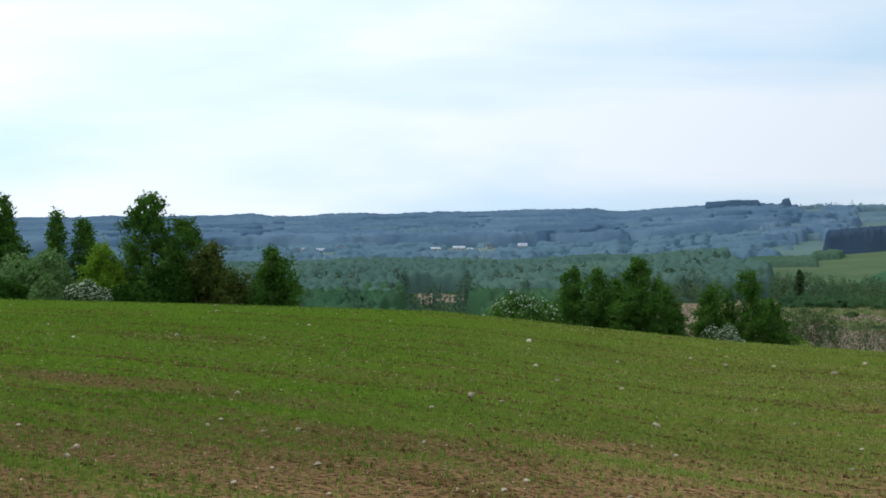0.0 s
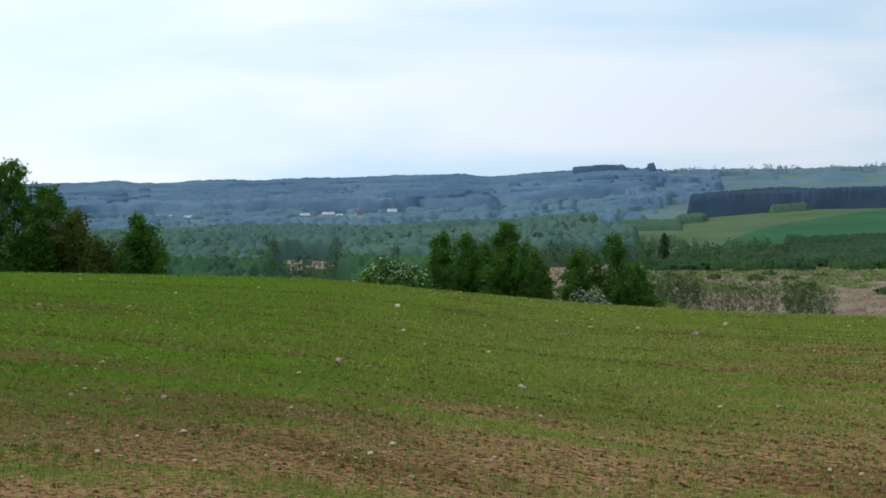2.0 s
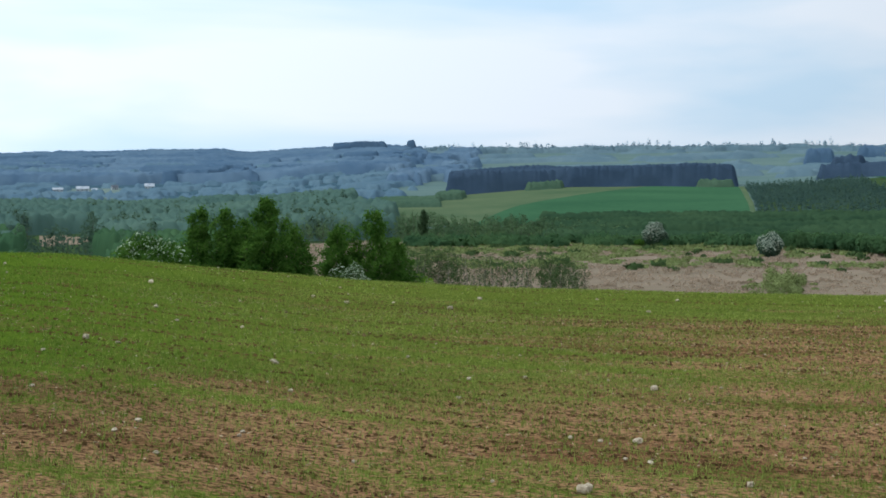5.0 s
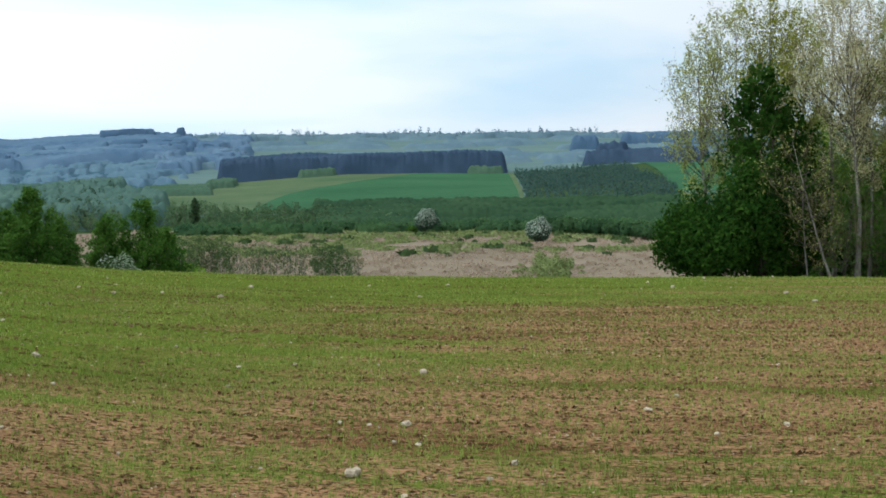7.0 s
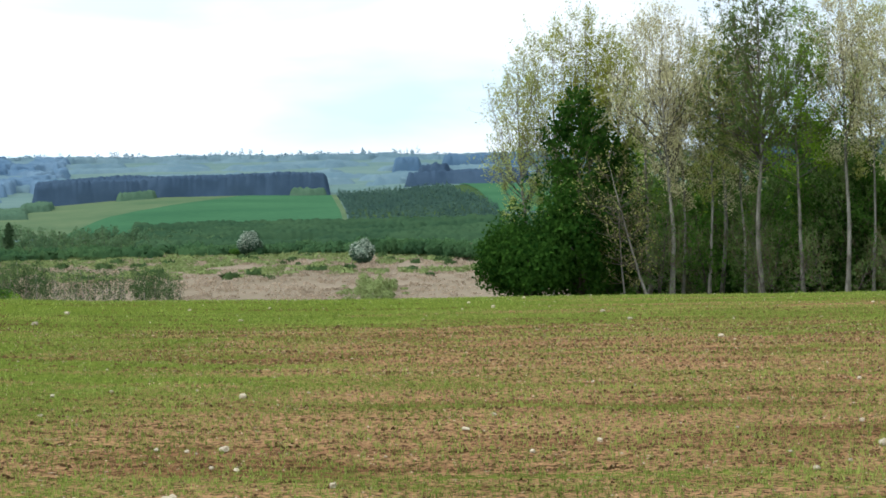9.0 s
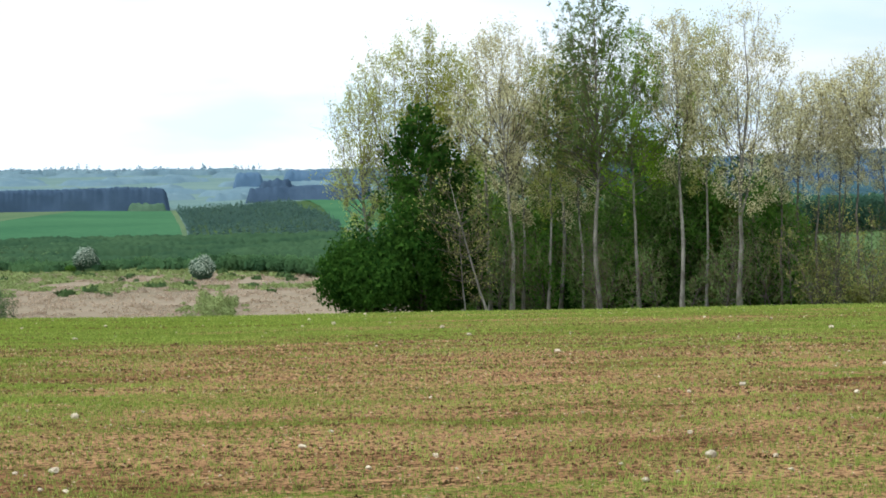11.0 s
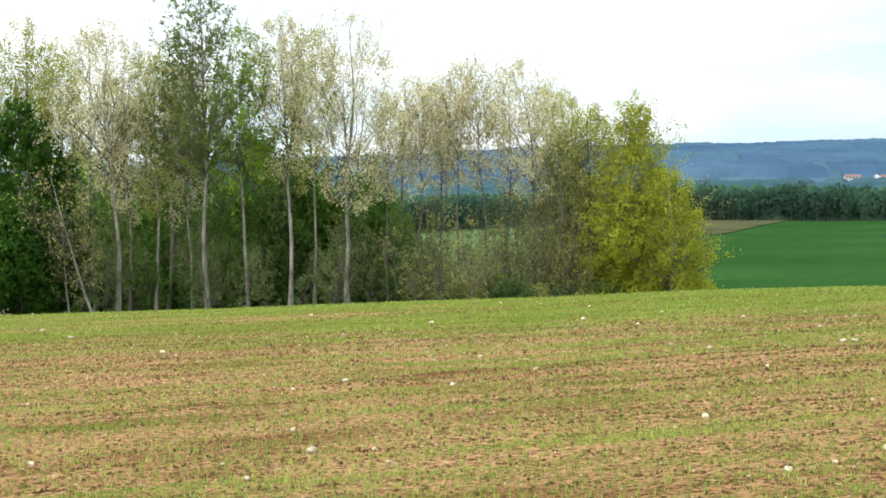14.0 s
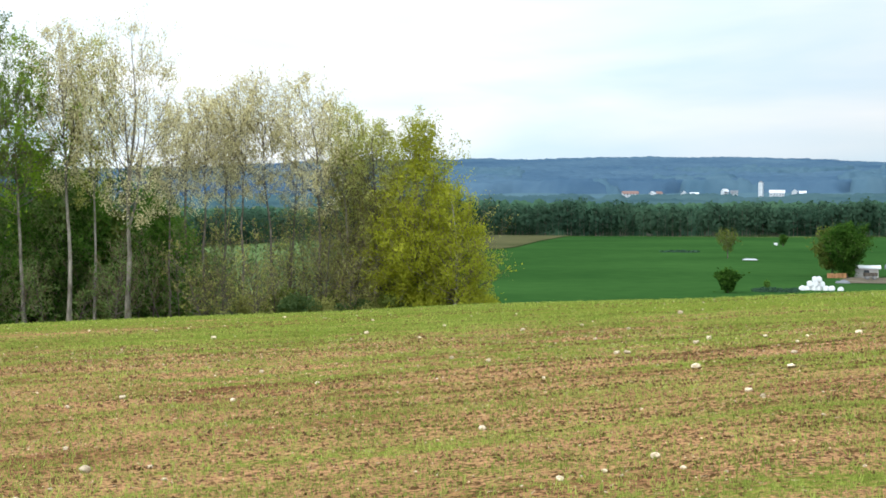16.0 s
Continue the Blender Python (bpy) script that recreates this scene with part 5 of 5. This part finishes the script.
tower = tagged(new("church_tower"), "tall pale square church tower", "tower")
tower.location = at_(71.95, 1702, -0.2)
bm = bmesh.new()
box(bm, (4.6, 4.6, 17), (0, 0, 8.5))
part("wall", bm, M_FARWHITE, tower)
bm = bmesh.new()
bmesh.ops.create_cone(bm, cap_ends=True, segments=4, radius1=3.5, radius2=0.3, depth=2.0, matrix=Matrix.Translation((0, 0, 18.0)) @ Matrix.Rotation(radians(45), 4, "Z"))
part("roof", bm, M_ROOF_DARK, tower)

# farmyard beyond the crest
edge_tree("farm_tree", 75.2, 325, -0.95, "dark round broadleaf tree beside a shed", bark=M_BARK_DARK, leaf=L_DARK, base=0.1, spread=0.46, limbs=90, rise=30, leaves=14000, leaf_size=0.3, seed=501, crown="round", scatter=0.45, clump=4.0, shell=0.3)
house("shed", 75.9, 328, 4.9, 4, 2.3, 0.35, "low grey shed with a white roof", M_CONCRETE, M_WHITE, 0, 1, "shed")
house("shed", 77.1, 332, 5.4, 4, 2.2, 0.5, "dark low shed beside the farmyard", M_BARK_DARK, M_ROOF_DARK, 0, 1, "shed")
edge_tree("bronze_tree", 74.65, 331, -1.1, "rust-brown tree beside a dark round one", bark=M_BARK_DARK, leaf=L_BROWN, base=0.15, spread=0.4, limbs=70, rise=34, leaves=6000, leaf_size=0.36, seed=502, crown="round", scatter=0.4)
fence = tagged(new("board_fence"), "short fence of orange-brown boards", "fence")
fence.matrix_world = Matrix.Translation(at_(74.82, 322)) @ Matrix.Rotation(radians(-74.75 + 20), 4, "Z")
for k in range(21):
    bm = bmesh.new()
    box(bm, (0.19, 0.03, 1.2), ((k - 10) * 0.2, 0, 0.6))
    part("board", bm, M_BOARD, fence)


def bale():
    thing = tagged(new("hay_bale"), "round bale wrapped in white plastic film", "hay bale", "stacked bales")
    bm = bmesh.new()
    bmesh.ops.create_cone(bm, cap_ends=True, segments=20, radius1=0.52, radius2=0.52, depth=1.05, matrix=Matrix.Rotation(radians(90), 4, "X"))
    bmesh.ops.bevel(bm, geom=[e for e in bm.edges if abs(e.verts[0].co.y - e.verts[1].co.y) < 1e-4], offset=0.12, segments=2, affect="EDGES")
    part("wrapping", bm, M_WRAP, thing)
    return thing


first = bale()
spots = [(k, 0, row) for row in (0, 1) for k in range(6)] + [(k + 1.4, 1, row) for row in (0, 1) for k in range(3)] + [(2.1, 2, 0), (2.9, 2, 0), (6.6, -0.15, 0)]
for k, (i, lay, row) in enumerate(spots):
    p = at_(74.1, 276)
    side = Vector((math.cos(radians(74.1)), -math.sin(radians(74.1)), 0))
    away = Vector((math.sin(radians(74.1)), math.cos(radians(74.1)), 0))
    q = p + side * ((i - 2.5) * 1.06 + random.uniform(-0.12, 0.12)) + away * row * 1.1 + Vector((0, 0, 0.5 + lay * 0.88))
    m = Matrix.Translation(q) @ Matrix.Rotation(radians(-74.1 + random.uniform(-25, 25)), 4, "Z")
    if k:
        copy_thing(first, m)
    else:
        first.matrix_world = m
# bale copy added far out in place of a small unidentified white object
copy_thing(first, Matrix.Translation(at_(72.55, 560, 0.7)) @ Matrix.Rotation(radians(-40), 4, "Z"))
edge_tree("field_shrub", 70.8, 266, -2.68, "small dark tree standing in the green field", bark=M_BARK_DARK, leaf=L_DARK, base=0.2, spread=0.46, limbs=40, rise=30, leaves=2500, leaf_size=0.32, seed=511, crown="round", scatter=0.3)
edge_tree("field_shrub", 72.25, 281, -3.1, "tiny bush in the green field", bark=M_BARK_DARK, leaf=L_BIRCH, base=0.2, spread=0.4, limbs=20, rise=40, leaves=300, leaf_size=0.2, seed=512, crown="round")
edge_tree("field_tree", 70.75, 420, -1.1, "thin bare tree standing in the field", bark=M_BARK_DARK, leaf=L_BROWN, base=0.3, spread=0.4, limbs=40, rise=40, leaves=900, leaf_size=0.3, seed=513, crown="round", scatter=0.3)
patch("yard", "bare gravel yard beside the sheds", M_YARD, 300, 326, lerp((0, 75.2), (0.5, 74.9), (1, 75.4)), lerp((0, 80), (1, 80)), 0.35, 8, 20)
edge_tree("field_shrub", 70.3, 268, -3.6, "small dim shrub beside a dark tree", bark=M_BARK_DARK, leaf=L_DARK, base=0.1, spread=0.4, limbs=20, rise=40, leaves=500, leaf_size=0.22, seed=514, crown="round")
edge_tree("field_shrub", 72.81, 560, -1.3, "small dark bush far out in the field", bark=M_BARK_DARK, leaf=L_DARK, base=0.1, spread=0.35, limbs=20, rise=40, leaves=500, leaf_size=0.4, seed=515, crown="round")
trailer = tagged(new("farm_trailer"), "dark low farm trailer parked on gravel", "trailer")
trailer.matrix_world = Matrix.Translation(at_(76.04, 316, 0.35)) @ Matrix.Rotation(radians(-76 + 12), 4, "Z")
bm = bmesh.new()
box(bm, (2.6, 1.5, 0.25), (0, 0, 0.7))
for sx, sy, cx, cy in ((2.6, 0.06, 0, -0.75), (2.6, 0.06, 0, 0.75), (0.06, 1.5, -1.3, 0), (0.06, 1.5, 1.3, 0)):
    box(bm, (sx, sy, 0.5), (cx, cy, 1.05))
part("body", bm, M_BARK_DARK, trailer)
for wx in (-0.75, 0.75):
    for wy in (-0.7, 0.7):
        bm = bmesh.new()
        turn = Matrix.Translation((wx, wy, 0.36)) @ Matrix.Rotation(radians(90), 4, "X")
        bmesh.ops.create_cone(bm, cap_ends=True, segments=16, radius1=0.1, radius2=0.1, depth=0.26, matrix=turn)
        wheel = part("wheel", bm, M_BARK_DARK, trailer)
        for name, r_in, r_out, deep, mat_ in (("tyre", 0.22, 0.36, 0.22, M_ROOF_DARK), ("rim", 0.1, 0.22, 0.12, M_CONCRETE)):
            bm = bmesh.new()
            ring = [[bm.verts.new(turn @ Vector((rr_ * math.cos(a), rr_ * math.sin(a), zz))) for a in (2 * math.pi * q / 16 for q in range(16))] for rr_, zz in ((r_in, -deep / 2), (r_out, -deep / 2), (r_out, deep / 2), (r_in, deep / 2))]
            for a in range(4):
                for q in range(16):
                    bm.faces.new((ring[a][q], ring[a][(q + 1) % 16], ring[(a + 1) % 4][(q + 1) % 16], ring[(a + 1) % 4][q]))
            part(name, bm, mat_, wheel)
sheet = tagged(new("tarpaulin"), "grey-blue tarpaulin over a low heap", "tarpaulin")
sheet.matrix_world = Matrix.Translation(at_(75.05, 300, 0.3)) @ Matrix.Rotation(radians(-75), 4, "Z")
bm = bmesh.new()
bmesh.ops.create_icosphere(bm, subdivisions=3, radius=1.0)
for v in bm.verts:
    v.co = Vector((v.co.x * 1.5, v.co.y * 0.9, max(-0.05, v.co.z * 0.55 * (1 + 0.25 * math.sin(5 * v.co.x + 3 * v.co.y)))))
part("cover", bm, M_ROOF_DARK, sheet)
patch("water_pool", "narrow pale pool lying in the green field", M_WATER, 405, 416, lerp((0, 71.3), (1, 71.4)), lerp((0, 71.9), (1, 71.8)), 0.4, 4, 8)


# ---- the near field: stones, clods and sprouts ----
def stone_mesh(seed, flat):
    rg = np.random.default_rng(seed)
    bm = bmesh.new()
    bmesh.ops.create_icosphere(bm, subdivisions=2, radius=1.0)
    ax = rg.normal(size=(5, 3))
    for v in bm.verts:
        p = np.array(v.co)
        k = 1 + 0.2 * sum(math.sin(2.6 * float(p @ a) + i) for i, a in enumerate(ax)) / 2 + 0.05 * rg.normal()
        v.co = Vector(p * k * np.array([1.0, 0.78, flat]))
    me = bpy.data.meshes.new("stone")
    bm.to_mesh(me)
    bm.free()
    me.materials.append(M_STONE)
    return me


STONES = [stone_mesh(600 + k, f) for k, f in enumerate((0.72, 0.5, 0.6, 0.8, 0.45, 0.66))]


def stone(az, r, size, kind):
    ob = tagged(new("stone", STONES[kind % len(STONES)]), "pale weathered stone lying on the tilled soil", "stone", "field stones")
    ob.matrix_world = Matrix.Translation(at_(az, r, size * 0.24 + float(relief(r * math.sin(radians(az)), r * math.cos(radians(az)))))) @ Matrix.Rotation(random.uniform(0, 6.28), 4, "Z") @ Matrix.Diagonal((size * 0.5, size * 0.5, size * 0.5, 1))
    return ob


FOUND = [(-5.71, 12.25, 0.07), (-4.98, 10.22, 0.07), (-14.09, 11.15, 0.07), (-14.43, 10.61, 0.06), (2.28, 9.61, 0.06), (3.17, 10.14, 0.06), (1.04, 15.57, 0.11), (8.17, 14.83, 0.09), (3.56, 21.56, 0.10), (3.31, 29.20, 0.14), (22.64, 10.33, 0.11), (20.75, 8.29, 0.13), (27.09, 8.83, 0.07), (23.19, 9.45, 0.06), (15.86, 14.30, 0.07), (23.10, 13.67, 0.10), (32.05, 11.19, 0.08), (8.26, 14.70, 0.08), (37.40, 10.60, 0.06), (36.69, 31.50, 0.15), (41.42, 21.92, 0.12), (48.11, 10.49, 0.1), (46.99, 9.79, 0.05), (48.80, 16.00, 0.10), (47.15, 11.82, 0.06), (66.85, 9.21, 0.08), (70.29, 10.24, 0.10), (63.24, 11.93, 0.08), (68.08, 19.89, 0.12), (70.63, 21.32, 0.11), (70.85, 17.28, 0.11), (74.49, 16.70, 0.12), (62.75, 18.91, 0.10),
         (-9.17, 12.5, 0.05), (-7.04, 12.2, 0.05), (10.84, 27.5, 0.13), (14.86, 27.6, 0.13), (-16.2, 12.2, 0.06), (7.16, 10.0, 0.05), (-8.04, 15.0, 0.07), (-0.52, 14.2, 0.06), (-14.17, 24, 0.09), (-10.31, 25, 0.11), (23.65, 37, 0.15), (21.18, 10.4, 0.05), (15.99, 33.4, 0.15), (22.61, 29, 0.11),
         (37.81, 27.5, 0.12), (32.38, 35.7, 0.16), (44.76, 10.0, 0.05), (51.65, 28.3, 0.14), (57.58, 27.5, 0.12), (51.23, 10.0, 0.05), (73.14, 14.4, 0.09), (71.07, 22.3, 0.12), (63.73, 26.4, 0.12), (67.86, 25.8, 0.11), (69.65, 33, 0.15), (66.69, 23, 0.09), (67.68, 19.9, 0.11), (61.27, 19.7, 0.08), (73.18, 22.3, 0.1), (76.59, 22.5, 0.14), (73.72, 13.9, 0.07), (73.19, 9.4, 0.04), (74.44, 19, 0.1), (65.12, 16.3, 0.06)]
for k, (az, r, size) in enumerate(FOUND):
    stone(az, r, size * 0.84, k)
for k in range(170):
    r = 6.5 * (70 / 6.5) ** random.random()
    stone(random.uniform(-19, 79), r, random.choice((0.016, 0.02, 0.025, 0.035)) * (1 + r / 25), k)


def scatter_field(n, r0, r1, seed):
    rg = np.random.default_rng(seed)
    az = rg.uniform(-20, 80, n)
    r = np.sqrt(rg.uniform(r0 * r0, r1 * r1, n))
    x, y = r * np.sin(np.radians(az)), r * np.cos(np.radians(az))
    return x, y, z_xy(x, y), crop_cover(x, y), rg


def sprouts(name, n, r0, r1, blades, tall, wide, seed, floor_):
    """Young cereal: tufts of bent blades, thick where the crop has come up."""
    x, y, z, c, rg = scatter_field(n, r0, r1, seed)
    keep = rg.uniform(0, 1, n) < floor_ + (1 - floor_) * c ** 1.2
    base = np.column_stack([x, y, z])[keep]
    b = np.repeat(base, blades, 0)
    m = len(b)
    ang = rg.uniform(0, 2 * math.pi, m)
    d = np.column_stack([np.cos(ang), np.sin(ang), np.zeros(m)])
    side = np.column_stack([-np.sin(ang), np.cos(ang), np.zeros(m)])
    hgt = tall * rg.uniform(0.5, 1.3, (m, 1))
    b = b + d * rg.uniform(0, 0.02, (m, 1)) - [0, 0, 0.02]
    up = np.array([0, 0, 1.0])
    w = wide * rg.uniform(0.6, 1.3, (m, 1)) * 0.5
    tip = b + up * hgt + d * hgt * rg.uniform(0.1, 0.8, (m, 1))
    v = np.stack([b - side * w, b + side * w, tip], 1).reshape(-1, 3)
    rb = np.hypot(b[:, 0], b[:, 1])
    thick = rg.uniform(0, 1, m) < smooth((13 - np.degrees(np.arctan2(b[:, 0], b[:, 1]))) / 19) * smooth((rb - 7) / 5)
    for some, mat, lab in ((~thick, L_SPROUT, "thin green cereal sprouts on brown soil"), (thick, L_SPROUT_LUSH, "thick dark-green cereal sprouts on brown soil")):
        vs = v.reshape(m, 3, 3)[some].reshape(-1, 3)
        tagged(new(name, mesh_from(name, vs, np.arange(len(vs)).reshape(-1, 3), mat)), lab, "crop", "", "stuff")


sprouts("cereal_sprouts", 62000, 5.5, 15, 3, 0.055, 0.012, 701, 0.5)
sprouts("cereal_sprouts", 72000, 15, 34, 2, 0.06, 0.02, 702, 0.5)
sprouts("cereal_sprouts", 30000, 34, 75, 2, 0.075, 0.035, 703, 0.4)


def lumps(name, n, r0, r1, size, seed, mat, label, flat=0.6):
    """Loose lumps strewn where the soil is bare."""
    x, y, z, c, rg = scatter_field(n, r0, r1, seed)
    keep = rg.uniform(0, 1, n) < 1.0 - 0.8 * c
    p = np.column_stack([x, y, z])[keep]
    m = len(p)
    oct_ = np.array([[1, 0, 0], [0, 1, 0], [-1, 0, 0], [0, -1, 0], [0.0, 0, 1]])
    p = p - [0, 0, 0.004]
    s = (size * rg.uniform(0.4, 1.0, (m, 1, 1)) ** 1.5 * (1 + np.hypot(p[:, 0], p[:, 1])[:, None, None] / 40))
    th = rg.uniform(0, 6.28, m)
    turn = np.stack([np.stack([np.cos(th), np.sin(th), 0 * th], 1), np.stack([-np.sin(th), np.cos(th), 0 * th], 1), np.stack([rg.normal(size=m) * 0.3, rg.normal(size=m) * 0.3, 1 + 0 * th], 1)], 1)
    v = p[:, None] + (oct_[None] @ turn) * s * rg.uniform(0.5, 1.4, (m, 5, 1)) * np.array([1, 1, flat])
    q = np.array([[0, 1, 4], [1, 2, 4], [2, 3, 4], [3, 0, 4]])
    f = (np.arange(m)[:, None, None] * 5 + q[None]).reshape(-1, 3)
    me = mesh_from(name, v.reshape(-1, 3), f, mat)
    return tagged(new(name, me), label, "soil", "", "stuff")


lumps("soil_clods", 54000, 5.5, 27, 0.018, 711, M_CLOD, "dark crumbs and clods of tilled soil, their shadows in the colour", 0.95)
lumps("soil_crumbs", 24000, 5.5, 26, 0.0125, 713, M_CRUMB, "dry pale crumbs of tilled soil", 0.8)
lumps("pebbles", 6000, 5.5, 50, 0.017, 712, M_STONE, "small pale pebbles strewn over the soil")


def furrow_lines(name, n, seed, u_range=(6.5, 42), v_range=(-30, 28), thick=26):
    """Broken ridges of turned clods along the drill rows."""
    rg = np.random.default_rng(seed)
    s, c = math.sin(radians(ROW_AZ)), math.cos(radians(ROW_AZ))
    us, vs = [], []
    for _ in range(n):
        u0, v0, ln = u_range[0] * (u_range[1] / u_range[0]) ** rg.uniform(), rg.uniform(*v_range), rg.uniform(1.5, 9)
        k = int(ln * thick / (1 + u0 / 25))
        vv = v0 + ln * rg.uniform(0, 1, k)
        us.append(u0 + 0.012 * (vv - v0) + rg.normal(size=k) * 0.022 * (1 + u0 / 25))
        vs.append(vv)
    u, v = np.concatenate(us), np.concatenate(vs)
    x, y = u * s + v * c, u * c - v * s
    p = np.column_stack([x, y, z_xy(x, y)])
    m = len(p)
    oct_ = np.array([[1, 0, 0], [0, 1, 0], [-1, 0, 0], [0, -1, 0], [0.0, 0, 1]])
    sz = 0.016 * rg.uniform(0.4, 1.1, (m, 1, 1)) * (1 + np.hypot(x, y)[:, None, None] / 45)
    vts = p[:, None] + oct_[None] * sz * rg.uniform(0.6, 1.4, (m, 5, 1)) * np.array([1.3, 1.3, 0.8])
    q = np.array([[0, 1, 4], [1, 2, 4], [2, 3, 4], [3, 0, 4]])
    f = (np.arange(m)[:, None, None] * 5 + q[None]).reshape(-1, 3)
    return tagged(new(name, mesh_from(name, vts.reshape(-1, 3), f, M_CLOD)), "broken ridges of dark turned soil along rows, shadow in the colour", "soil", "", "stuff")


furrow_lines("furrow_clods", 290, 721)
furrow_lines("furrow_clods", 80, 723, (11, 46), (-34, 12), 46)
furrow_lines("furrow_clods", 45, 722, (8, 17), (2, 16), 42)


def straw(name, n, r0, r1, seed):
    """Short bits of old straw lying flat on the soil."""
    x, y, z, c, rg = scatter_field(n, r0, r1, seed)
    a = rg.uniform(0, 2 * math.pi, n)
    k = (1 + np.hypot(x, y) / 30)[:, None]
    d = np.column_stack([np.cos(a), np.sin(a), rg.uniform(-0.1, 0.3, n)]) * rg.uniform(0.008, 0.025, (n, 1)) * k
    w = np.column_stack([-np.sin(a), np.cos(a), 0.6 + 0 * a]) * 0.0025 * k
    p = np.column_stack([x, y, z + 0.012])
    v = np.stack([p - d - w, p - d + w, p + d], 1).reshape(-1, 3)
    return tagged(new(name, mesh_from(name, v, np.arange(3 * n).reshape(n, 3), M_STRAW)), "pale bits of old straw on the soil", "straw", "", "stuff")


straw("straw", 8000, 5.5, 26, 731)
